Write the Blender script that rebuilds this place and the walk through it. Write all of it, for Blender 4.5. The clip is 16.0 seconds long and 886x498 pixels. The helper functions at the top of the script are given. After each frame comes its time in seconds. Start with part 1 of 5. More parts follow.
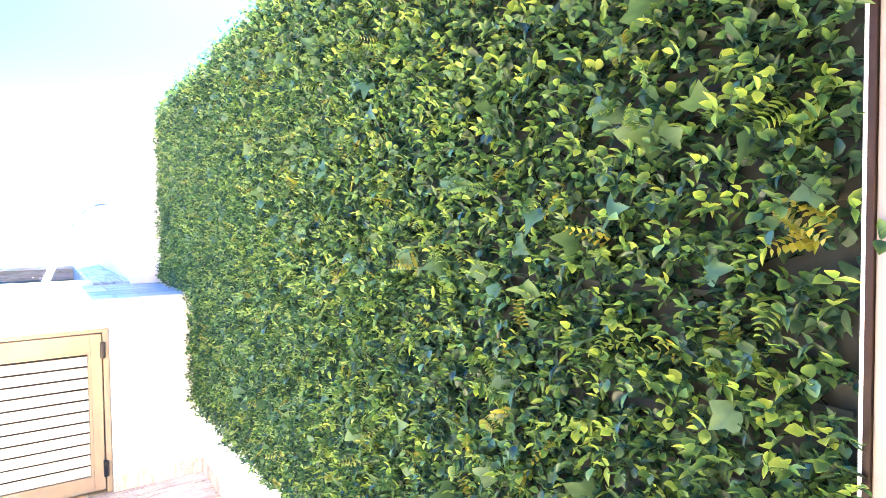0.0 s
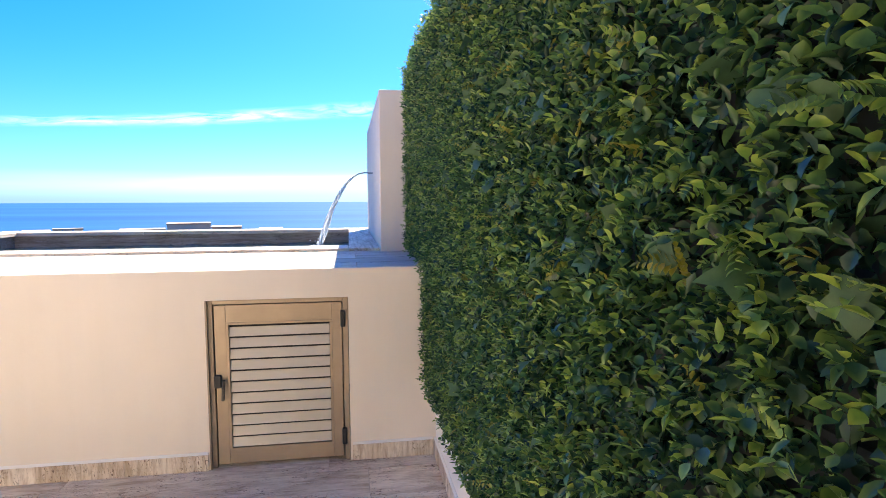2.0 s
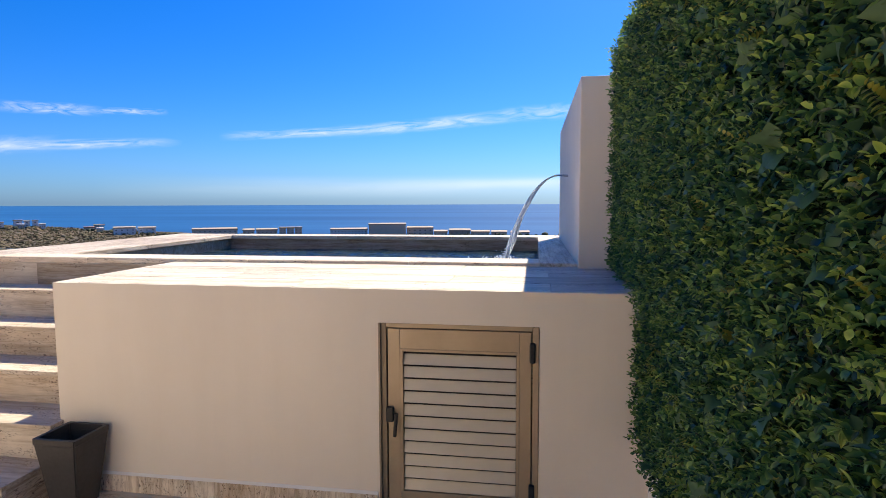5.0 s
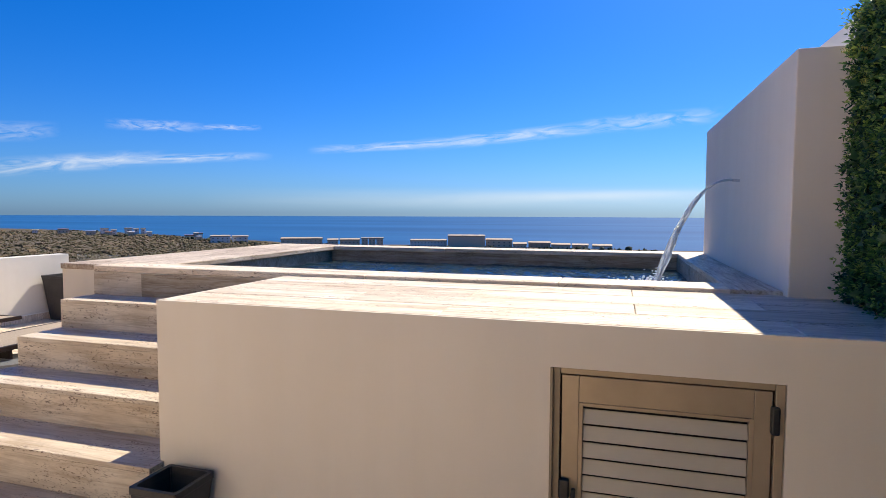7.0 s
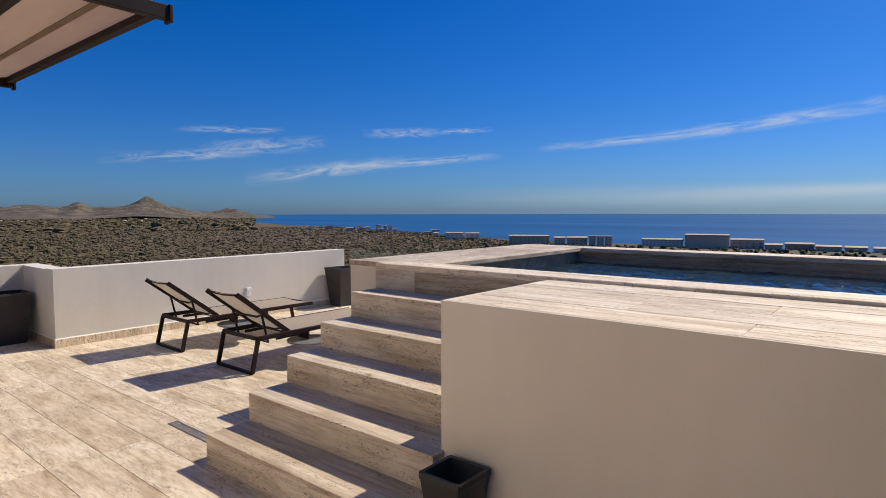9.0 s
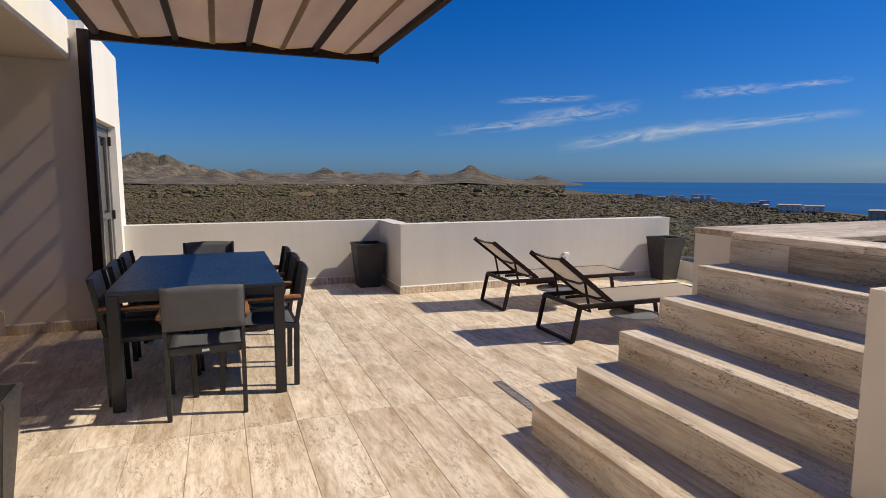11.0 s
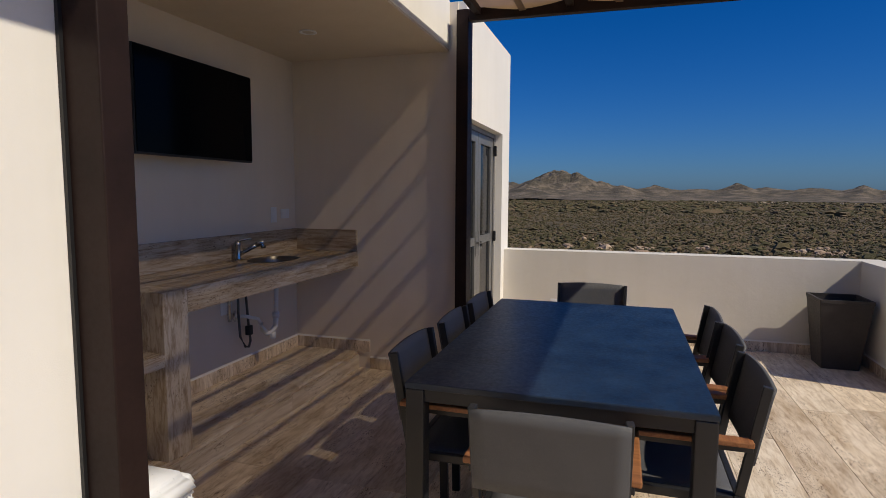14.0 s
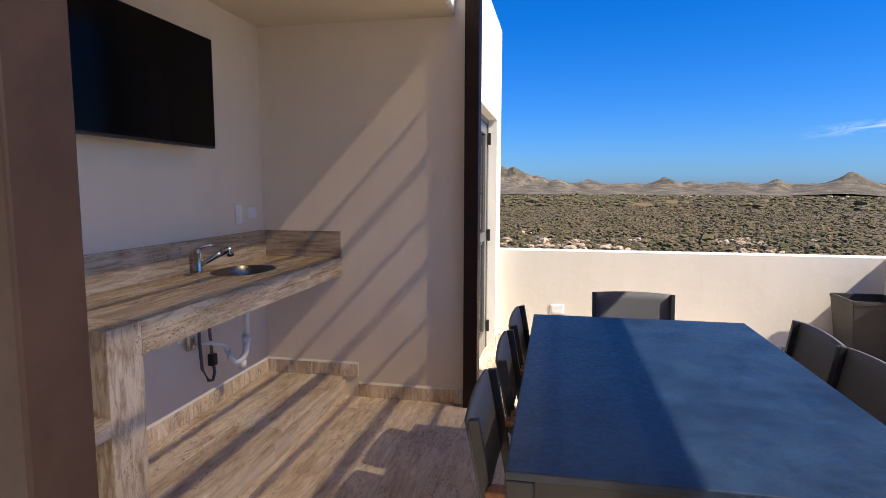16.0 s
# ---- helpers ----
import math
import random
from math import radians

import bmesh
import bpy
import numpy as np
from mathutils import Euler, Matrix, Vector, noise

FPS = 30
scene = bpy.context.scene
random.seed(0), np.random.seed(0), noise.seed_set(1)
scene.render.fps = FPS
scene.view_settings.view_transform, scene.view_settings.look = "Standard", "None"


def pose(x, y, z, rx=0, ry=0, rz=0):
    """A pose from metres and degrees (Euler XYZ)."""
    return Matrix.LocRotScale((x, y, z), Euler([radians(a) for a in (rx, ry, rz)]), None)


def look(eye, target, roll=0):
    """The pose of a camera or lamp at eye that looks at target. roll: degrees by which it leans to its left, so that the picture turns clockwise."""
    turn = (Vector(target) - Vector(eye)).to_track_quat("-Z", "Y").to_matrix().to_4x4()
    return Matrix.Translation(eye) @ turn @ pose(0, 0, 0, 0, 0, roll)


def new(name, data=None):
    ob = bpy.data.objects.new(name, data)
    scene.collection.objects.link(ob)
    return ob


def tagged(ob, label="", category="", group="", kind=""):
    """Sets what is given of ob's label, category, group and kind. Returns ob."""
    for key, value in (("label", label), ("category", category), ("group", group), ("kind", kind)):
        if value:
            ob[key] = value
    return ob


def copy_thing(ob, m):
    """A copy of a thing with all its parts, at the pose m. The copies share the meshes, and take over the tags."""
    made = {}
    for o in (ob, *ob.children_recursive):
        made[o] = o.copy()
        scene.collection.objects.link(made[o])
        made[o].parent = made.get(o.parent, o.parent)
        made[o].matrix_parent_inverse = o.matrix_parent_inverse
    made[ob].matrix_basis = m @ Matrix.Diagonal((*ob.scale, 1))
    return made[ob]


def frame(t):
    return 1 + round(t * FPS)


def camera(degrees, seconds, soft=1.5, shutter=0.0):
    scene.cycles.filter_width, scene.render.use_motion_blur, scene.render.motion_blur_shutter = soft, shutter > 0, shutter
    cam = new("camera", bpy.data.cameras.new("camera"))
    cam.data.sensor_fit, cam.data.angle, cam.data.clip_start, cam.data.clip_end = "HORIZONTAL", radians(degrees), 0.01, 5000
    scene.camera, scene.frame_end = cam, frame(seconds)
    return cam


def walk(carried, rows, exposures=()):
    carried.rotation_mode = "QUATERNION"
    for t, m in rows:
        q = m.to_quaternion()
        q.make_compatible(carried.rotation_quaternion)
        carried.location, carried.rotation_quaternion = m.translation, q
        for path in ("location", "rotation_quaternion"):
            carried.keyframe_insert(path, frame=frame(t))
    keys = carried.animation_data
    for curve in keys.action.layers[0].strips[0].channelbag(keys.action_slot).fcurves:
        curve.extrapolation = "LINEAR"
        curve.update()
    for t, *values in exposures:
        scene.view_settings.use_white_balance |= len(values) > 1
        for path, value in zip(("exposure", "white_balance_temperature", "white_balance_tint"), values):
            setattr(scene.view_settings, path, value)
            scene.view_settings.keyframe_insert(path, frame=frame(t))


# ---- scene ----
cam = camera(75.0, 16.0, soft=0.55)
PATH = [
    (0, (0.399, 0.201, 1.443), (1.553, 1.834, 1.369), -0.6),
    (0.5, (0.499, 0.405, 1.394), (1.53, 2.12, 1.333), -0.3),
    (1, (0.638, 0.458, 1.408), (1.465, 2.278, 1.345), 0.2),
    (1.5, (0.663, 0.605, 1.392), (1.254, 2.513, 1.296), 0.0),
    (2, (0.728, 0.703, 1.441), (1.047, 2.669, 1.266), -0.2),
    (2.5, (0.801, 0.886, 1.492), (0.93, 2.871, 1.281), -0.1),
    (3, (0.811, 0.962, 1.468), (0.783, 2.95, 1.246), -0.1),
    (3.5, (0.782, 0.954, 1.492), (0.653, 2.936, 1.254), -0.2),
    (4, (0.745, 1.041, 1.491), (0.515, 3.017, 1.279), -0.0),
    (4.2, (0.748, 1.079, 1.464), (0.486, 3.053, 1.271), -0.1),
    (6.3, (0.442, 1.651, 1.483), (0.055, 3.607, 1.331), 0.1),
    (6.5, (0.393, 1.699, 1.465), (-0.034, 3.648, 1.318), 0.1),
    (7, (0.192, 1.807, 1.449), (-0.385, 3.717, 1.326), 0.2),
    (7.5, (0.111, 1.807, 1.488), (-0.61, 3.669, 1.381), 0.2),
    (8, (0.055, 1.807, 1.507), (-0.85, 3.587, 1.391), 0.2),
    (8.5, (0.001, 1.801, 1.484), (-1.068, 3.487, 1.364), 0.0),
    (9, (-0.033, 1.765, 1.483), (-1.29, 3.315, 1.352), -0.1),
    (9.2, (-0.04, 1.751, 1.479), (-1.372, 3.236, 1.34), -0.2),
    (11.3, (-0.672, 1.96, 1.414), (-2.579, 2.507, 1.163), 0.2),
    (11.5, (-0.797, 2.054, 1.418), (-2.735, 2.478, 1.164), 0.2),
    (12, (-1.131, 2.22, 1.404), (-3.112, 2.314, 1.142), 0.1),
    (12.5, (-1.445, 2.275, 1.403), (-3.42, 2.102, 1.141), 0.2),
    (13, (-1.835, 2.274, 1.421), (-3.784, 1.892, 1.182), 0.3),
    (13.5, (-2.128, 2.154, 1.414), (-4.054, 1.662, 1.197), 0.3),
    (14, (-2.466, 1.949, 1.414), (-4.369, 1.362, 1.221), 0.3),
    (14.5, (-2.778, 1.726, 1.421), (-4.688, 1.165, 1.229), 0.6),
    (15, (-2.957, 1.495, 1.387), (-4.888, 1.012, 1.197), 0.4),
    (15.5, (-3.027, 1.336, 1.39), (-4.973, 0.919, 1.196), 0.2),
    (16, (-3.039, 1.339, 1.404), (-4.99, 0.955, 1.194), 0.1),
]
EXPOSURES = [(t, stops, 7000, 8) for t, stops in ((0, 4.1), (0.5, 3.8), (1, 3.35), (1.5, 2.3), (2, 1.65), (2.5, 1.25), (3.5, 0.95), (6.5, 0.55), (7, 0.5), (8, 0.12),
                                                  (9, -0.08), (11.5, -0.2), (12.5, -0.4), (14, -0.45), (14.5, -0.2), (15, 0.2), (15.5, 0.65), (16, 0.85))]
walk(cam, [(t, look(eye, target, roll)) for t, eye, target, roll in PATH], EXPOSURES)

# ---- world, sun, exposure ----
SUN = Vector((0.275, 0.94, 1.0)).normalized()
world = bpy.data.worlds.new("world")
scene.world = world
world.use_nodes = True
wn = world.node_tree.nodes
sky = wn.new("ShaderNodeTexSky")
sky.sky_type = "NISHITA"
sky.sun_disc = False
sky.sun_elevation = math.asin(SUN.z)
sky.sun_rotation = math.atan2(SUN.x, SUN.y)
sky.altitude = 0
sky.air_density = 1.0
sky.dust_density = 0.6
sky.ozone_density = 3.0
wn["Background"].inputs["Strength"].default_value = 0.058
deep = wn.new("ShaderNodeHueSaturation")
deep.inputs["Saturation"].default_value = 1.13
tint = wn.new("ShaderNodeMix")
tint.data_type, tint.blend_type = "RGBA", "MULTIPLY"
tint.inputs["Factor"].default_value = 1.0
ends = [i for i in tint.inputs if i.enabled]
ends[2].default_value = (0.56, 0.93, 1.78, 1)
world.node_tree.links.new(sky.outputs["Color"], ends[1])
world.node_tree.links.new([o for o in tint.outputs if o.enabled][0], deep.inputs["Color"])
world.node_tree.links.new(deep.outputs["Color"], wn["Background"].inputs["Color"])
sun = new("sun", bpy.data.lights.new("sun", "SUN"))
sun.data.energy = 5.0
sun.data.angle = radians(0.53)
sun.data.color = (1.0, 0.92, 0.80)
sun.matrix_world = look((0, 0, 30), Vector((0, 0, 30)) - SUN)


# ---- materials ----
class Mat:
    """A small builder round one node material."""

    def __init__(self, name):
        self.m = bpy.data.materials.new(name)
        self.m.use_nodes = True
        self.nt = self.m.node_tree
        self.b = self.nt.nodes["Principled BSDF"]

    def n(self, kind, **props):
        node = self.nt.nodes.new(kind)
        for k, v in props.items():
            if k in node.inputs:
                node.inputs[k].default_value = v
            else:
                setattr(node, k, v)
        return node

    def l(self, a, b):
        self.nt.links.new(a, b)

    def coord(self, scale, rand=0.0, local=False):
        """World position (or the object's own), stretched, shifted by the piece's random number."""
        if local:
            src = self.n("ShaderNodeTexCoord").outputs["Object"]
        else:
            src = self.n("ShaderNodeNewGeometry").outputs["Position"]
        mp = self.n("ShaderNodeMapping")
        mp.inputs["Scale"].default_value = scale
        self.l(src, mp.inputs["Vector"])
        if rand:
            info = self.n("ShaderNodeObjectInfo")
            mul = self.n("ShaderNodeMath", operation="MULTIPLY")
            mul.inputs[1].default_value = rand
            self.l(info.outputs["Random"], mul.inputs[0])
            add = self.n("ShaderNodeVectorMath", operation="ADD")
            self.l(mp.outputs["Vector"], add.inputs[0])
            self.l(mul.outputs[0], add.inputs[1])
            return add.outputs["Vector"]
        return mp.outputs["Vector"]

    def noise(self, vec, scale, detail=4.0, rough=0.55, distortion=0.0):
        t = self.n("ShaderNodeTexNoise")
        t.inputs["Scale"].default_value = scale
        t.inputs["Detail"].default_value = detail
        t.inputs["Roughness"].default_value = rough
        t.inputs["Distortion"].default_value = distortion
        self.l(vec, t.inputs["Vector"])
        return t.outputs["Fac"]

    def ramp(self, fac, stops):
        r = self.n("ShaderNodeValToRGB")
        el = r.color_ramp.elements
        while len(el) < len(stops):
            el.new(0.5)
        for e, (p, c) in zip(el, stops):
            e.position = p
            e.color = (*c, 1) if len(c) == 3 else c
        self.l(fac, r.inputs["Fac"])
        return r.outputs["Color"]

    def mix(self, fac, a, b, blend="MIX"):
        mx = self.n("ShaderNodeMix", data_type="RGBA", blend_type=blend)
        ins = [i for i in mx.inputs if i.enabled]
        for sock, v in zip(ins, (fac, a, b)):
            if isinstance(v, (int, float)):
                sock.default_value = v
            elif isinstance(v, tuple):
                sock.default_value = (*v, 1)
            else:
                self.l(v, sock)
        return [o for o in mx.outputs if o.enabled][0]

    def bump(self, height, strength, distance=0.01, base=None):
        b = self.n("ShaderNodeBump")
        b.inputs["Strength"].default_value = strength
        b.inputs["Distance"].default_value = distance
        self.l(height, b.inputs["Height"])
        if base is not None:
            self.l(base, b.inputs["Normal"])
        return b.outputs["Normal"]

    def out(self, color=None, rough=None, normal=None, metal=0.0, **kw):
        for sock, v in (("Base Color", color), ("Roughness", rough), ("Normal", normal)):
            if v is None:
                continue
            if isinstance(v, (int, float)):
                self.b.inputs[sock].default_value = v
            elif isinstance(v, tuple):
                self.b.inputs[sock].default_value = (*v, 1)
            else:
                self.l(v, self.b.inputs[sock])
        self.b.inputs["Metallic"].default_value = metal
        for k, v in kw.items():
            self.b.inputs[k.replace("_", " ")].default_value = v
        return self.m


def travertine(name, stretch, dark=1.0, wear=1.0, rough=0.55, pits=1.0, tone=1.0):
    """Unfilled travertine: pale bands along the grain, brown veins, pits in clusters, per-slab tone."""
    k = Mat(name)
    v = k.coord(stretch, rand=37.0)
    band = k.noise(v, 1.0, 6.0, 0.62, 0.4)
    fine = k.noise(v, 4.2, 7.0, 0.74, 0.3)
    p = k.coord((1, 1, 1), rand=11.0)
    cloud = k.noise(k.coord(tuple(0.8 + 0.14 * c for c in stretch), rand=23.0), 1.9, 5.0, 0.62, 0.8)
    base = k.ramp(band, [(0.26, (0.45 * dark, 0.345 * dark, 0.235 * dark)), (0.40, (0.60 * dark, 0.505 * dark, 0.385 * dark)),
                         (0.55, (0.72 * dark, 0.64 * dark, 0.53 * dark)), (0.74, (0.63 * dark, 0.53 * dark, 0.405 * dark))])
    streak = k.ramp(fine, [(0.34, (0.40, 0.30, 0.215)), (0.44, (0.76, 0.69, 0.61)), (0.52, (1.0, 0.99, 0.98)), (0.66, (1.12, 1.11, 1.10))])
    col = k.mix(min(1.0, 0.75 * wear), base, streak, "MULTIPLY")
    # long brown veins, few and sharp
    vein = k.noise(k.coord(tuple(c * 1.35 for c in stretch), rand=71.0), 1.15, 4.0, 0.5, 0.25)
    vn = k.ramp(vein, [(0.47, (0, 0, 0)), (0.495, (0.45 * wear * tone,) * 3), (0.505, (0.45 * wear * tone,) * 3), (0.53, (0, 0, 0))])
    col = k.mix(vn, col, (0.33 * dark, 0.215 * dark, 0.125 * dark))
    info = k.n("ShaderNodeObjectInfo")
    shade = k.ramp(info.outputs["Random"], [(0.0, (0.84, 0.79, 0.74)), (0.5, (1, 1, 1)), (1.0, (1.08, 1.04, 0.99))])
    col = k.mix(0.85, col, shade, "MULTIPLY")
    stain = k.ramp(cloud, [(0.34, (0.80, 0.77, 0.73)), (0.47, (0.95, 0.93, 0.91)), (0.58, (1.06, 1.06, 1.06))])
    col = k.mix(0.85, col, stain, "MULTIPLY")
    # pits: short dark voids that follow the grain in patches
    pv = k.coord(tuple((1.0 + min(c, 12.0) * 0.26) * 9.5 for c in stretch), rand=53.0)
    pit = k.noise(pv, 1.9, 4.0, 0.66, 2.2)
    patch = k.noise(k.coord(tuple(0.7 + 0.2 * c for c in stretch), rand=17.0), 2.3, 3.0, 0.6)
    hole = k.n("ShaderNodeMath", operation="MULTIPLY")
    h1 = k.ramp(pit, [(0.575, (0, 0, 0)), (0.605, (1, 1, 1))])
    h2 = k.ramp(patch, [(0.46, (0.05 * pits,) * 3), (0.56, (0.95 * pits,) * 3)])
    k.l(h1, hole.inputs[0])
    k.l(h2, hole.inputs[1])
    col = k.mix(hole.outputs[0], col, (0.15 * dark, 0.095 * dark, 0.06 * dark))
    deep = k.n("ShaderNodeMath", operation="MULTIPLY_ADD")
    k.l(hole.outputs[0], deep.inputs[0])
    deep.inputs[1].default_value = -1.0
    k.l(fine, deep.inputs[2])
    return k.out(col, rough, k.bump(deep.outputs[0], 0.45, 0.005))


def stucco(name, color, grain=260.0, strength=0.18):
    """Painted render: fine trowelled grain, faint clouds and drips."""
    k = Mat(name)
    p = k.coord((1, 1, 1))
    big = k.noise(p, 1.1, 4.0)
    drip = k.noise(k.coord((7, 7, 0.6)), 1.0, 4.0)
    c = color
    col = k.ramp(big, [(0.3, tuple(x * 0.93 for x in c)), (0.65, c)])
    col = k.mix(0.5, col, k.ramp(drip, [(0.3, (0.95, 0.94, 0.92)), (0.6, (1, 1, 1))]), "MULTIPLY")
    g = k.noise(p, grain, 3.0)
    g2 = k.noise(p, 9.0, 3.0)
    return k.out(col, 0.88, k.bump(g2, 0.12, 0.02, k.bump(g, strength, 0.002)))


def plain(name, color, rough=0.5, metal=0.0, vary=0.12, grain=0.0, local=True, **kw):
    k = Mat(name)
    p = k.coord((1, 1, 1), local=local, rand=5.0)
    n1 = k.noise(p, 7.0, 4.0)
    n2 = k.noise(p, 60.0, 3.0)
    col = k.ramp(n1, [(0.3, tuple(x * (1 - vary) for x in color)), (0.7, tuple(min(1, x * (1 + vary)) for x in color))])
    rg = k.ramp(n2, [(0.3, (max(0.02, rough - 0.08),) * 3), (0.7, (min(1, rough + 0.08),) * 3)])
    return k.out(col, rg, k.bump(n2, grain, 0.001) if grain else None, metal, **kw)


M = {
    "floor": travertine("travertine_floor", (1.6, 8, 8), 1.12, 0.78, 0.55, 1.0, 0.6),
    "deck": travertine("travertine_deck", (0.9, 12, 12), 1.22, 0.62, 0.6, 1.0, 0.4),
    "basin": travertine("wet_travertine", (0.8, 11, 11), 0.72),
    "trav_x": travertine("travertine_along", (0.6, 8, 8), 1.02, 0.62),
    "trav_y": travertine("travertine_across", (11, 0.8, 11)),
    "trav_v": travertine("travertine_upright", (9, 9, 1.4), 1.14, 0.8),
    "trav_dark": travertine("travertine_counter", (0.7, 9, 9), 0.84, 1.2, 0.22, 0.85, 0.9),
    "trav_dark_y": travertine("travertine_counter_across", (9, 0.7, 9), 0.80, 1.2, 0.3, 0.5, 0.9),
    "trav_post": travertine("travertine_counter_leg", (7, 7, 1.6), 0.78, 1.2, 0.5, 0.9),
    "parapet": stucco("parapet_stucco", (0.71, 0.675, 0.61)),
    "wall": stucco("cream_stucco", (0.82, 0.73, 0.615)),
    "white": stucco("white_stucco", (0.86, 0.83, 0.77)),
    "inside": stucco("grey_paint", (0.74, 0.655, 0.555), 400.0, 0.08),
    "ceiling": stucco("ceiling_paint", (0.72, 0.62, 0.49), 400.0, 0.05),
    "grout": plain("grout", (0.52, 0.43, 0.33), 0.9),
    "frame": plain("brown_steel", (0.020, 0.0105, 0.0085), 0.55, 0.0, 0.25, 0.15, Specular_IOR_Level=0.2),
    "bronze": plain("champagne_aluminium", (0.40, 0.305, 0.205), 0.42, 0.3, 0.08, 0.05),
    "bronze_dark": plain("dark_aluminium", (0.24, 0.185, 0.13), 0.45, 0.3, 0.1),
    "slat": plain("pale_slats", (0.56, 0.50, 0.41), 0.4, 0.15, 0.05),
    "black": plain("black_plastic", (0.012, 0.012, 0.013), 0.45),
    "charcoal": plain("charcoal_powder_coat", (0.020, 0.0205, 0.023), 0.45, 0.1, 0.15, 0.1),
    "pot": plain("charcoal_planter", (0.038, 0.034, 0.033), 0.55, 0.0, 0.2, 0.25),
    "steel": plain("steel", (0.62, 0.62, 0.63), 0.22, 1.0, 0.06),
    "chrome": plain("dark_chrome", (0.42, 0.42, 0.43), 0.16, 1.0, 0.06),
    "sink_steel": plain("brushed_sink_steel", (0.17, 0.16, 0.15), 0.34, 1.0, 0.08),
    "jamb_grey": plain("grey_jamb_paint", (0.22, 0.21, 0.215), 0.5, 0.0, 0.05),
    "plastic": plain("white_plastic", (0.78, 0.79, 0.80), 0.35, 0.0, 0.04),
    "greydoor": plain("grey_aluminium", (0.20, 0.195, 0.185), 0.4, 0.4, 0.08),
}
k = Mat("clear_glass")
M["glass"] = k.out((0.93, 0.97, 0.95), 0.02, Transmission_Weight=1.0, IOR=1.45)
k = Mat("screen_glass")
M["screen"] = k.out((0.004, 0.004, 0.0045), 0.12, Specular_IOR_Level=0.05)
k = Mat("dark_glass")
M["dark_glass"] = k.out((0.012, 0.013, 0.015), 0.10, Specular_IOR_Level=0.16)


# ---- building blocks ----
def part(name, bm, material, parent=None, label="", m=None, smooth=False):
    """One mesh object from a bmesh (or a ready mesh), under a thing or a part."""
    if isinstance(bm, bpy.types.Mesh):
        me = bm
    else:
        me = bpy.data.meshes.new(name)
        bm.normal_update()
        bm.to_mesh(me)
        bm.free()
    if not me.materials:
        me.materials.append(material)
    if smooth:
        me.polygons.foreach_set("use_smooth", [True] * len(me.polygons))
    ob = new(name, me)
    if m is not None:
        ob.matrix_basis = m
    if parent is not None:
        ob.parent = parent
    return tagged(ob, label)


def thing(name, m, label, category, group="", kind=""):
    ob = new(name)
    ob.empty_display_size = 0.1
    ob.matrix_basis = m
    return tagged(ob, label, category, group, kind)


def add_box(bm, x0, x1, y0, y1, z0, z1, bevel=0.0, m=None):
    made = bmesh.ops.create_cube(bm, size=1.0)["verts"]
    for v in made:
        v.co = Vector((x0 + (v.co.x + 0.5) * (x1 - x0), y0 + (v.co.y + 0.5) * (y1 - y0), z0 + (v.co.z + 0.5) * (z1 - z0)))
    if bevel:
        edges = {e for v in made for e in v.link_edges}
        res = bmesh.ops.bevel(bm, geom=list(edges), offset=bevel, segments=2, affect="EDGES", profile=0.5)
        made = list({v for f in res["faces"] for v in f.verts} | {v for v in made if v.is_valid})
    if m is not None:
        bmesh.ops.transform(bm, matrix=m, verts=made)
    return bm


def box(x0, x1, y0, y1, z0, z1, bevel=0.0, m=None):
    return add_box(bmesh.new(), x0, x1, y0, y1, z0, z1, bevel, m)


def boxes(rows, bevel=0.0):
    bm = bmesh.new()
    for r in rows:
        add_box(bm, *r, bevel)
    return bm


def tube(points, radius, sides=8, closed=False, radii=None):
    """A round bar along points."""
    bm = bmesh.new()
    rings = []
    pts = [Vector(p) for p in points]
    n = len(pts)
    up = Vector((0, 0, 1))
    for i, p in enumerate(pts):
        a = pts[(i - 1) % n] if closed or i else p
        b = pts[(i + 1) % n] if closed or i < n - 1 else p
        d = (b - a).normalized()
        ref = up if abs(d.dot(up)) < 0.95 else Vector((1, 0, 0))
        s = d.cross(ref).normalized()
        u = s.cross(d)
        r = radii[i] if radii else radius
        rings.append([bm.verts.new(p + r * (math.cos(q) * s + math.sin(q) * u)) for q in (2 * math.pi * j / sides for j in range(sides))])
    for i in range(n if closed else n - 1):
        for j in range(sides):
            bm.faces.new((rings[i][j], rings[i][(j + 1) % sides], rings[(i + 1) % n][(j + 1) % sides], rings[(i + 1) % n][j]))
    if not closed:
        bm.faces.new(rings[0][::-1])
        bm.faces.new(rings[-1])
    bmesh.ops.recalc_face_normals(bm, faces=bm.faces)
    return bm


def lathe(profile, sides=24):
    """A turned shape from (radius, height) pairs."""
    bm = bmesh.new()
    rings = [[bm.verts.new((r * math.cos(2 * math.pi * j / sides), r * math.sin(2 * math.pi * j / sides), z)) for j in range(sides)] for r, z in profile]
    for a, b in zip(rings, rings[1:]):
        for j in range(sides):
            bm.faces.new((a[j], a[(j + 1) % sides], b[(j + 1) % sides], b[j]))
    bm.faces.new(rings[0][::-1])
    bm.faces.new(rings[-1])
    bmesh.ops.recalc_face_normals(bm, faces=bm.faces)
    return bm


def beam(a, b, w, h, bevel=0.0):
    """A flat bar from a to b, w wide (level) and h high."""
    a, b = Vector(a), Vector(b)
    d = b - a
    rot = d.to_track_quat("Y", "Z").to_matrix().to_4x4()
    return box(-w / 2, w / 2, 0, d.length, -h / 2, h / 2, bevel, Matrix.Translation(a) @ rot)


def structure(name, bm, material, label, category):
    return tagged(part(name, bm, material), label, category, kind="structure")


# slabs share meshes by size
SLABS = {}


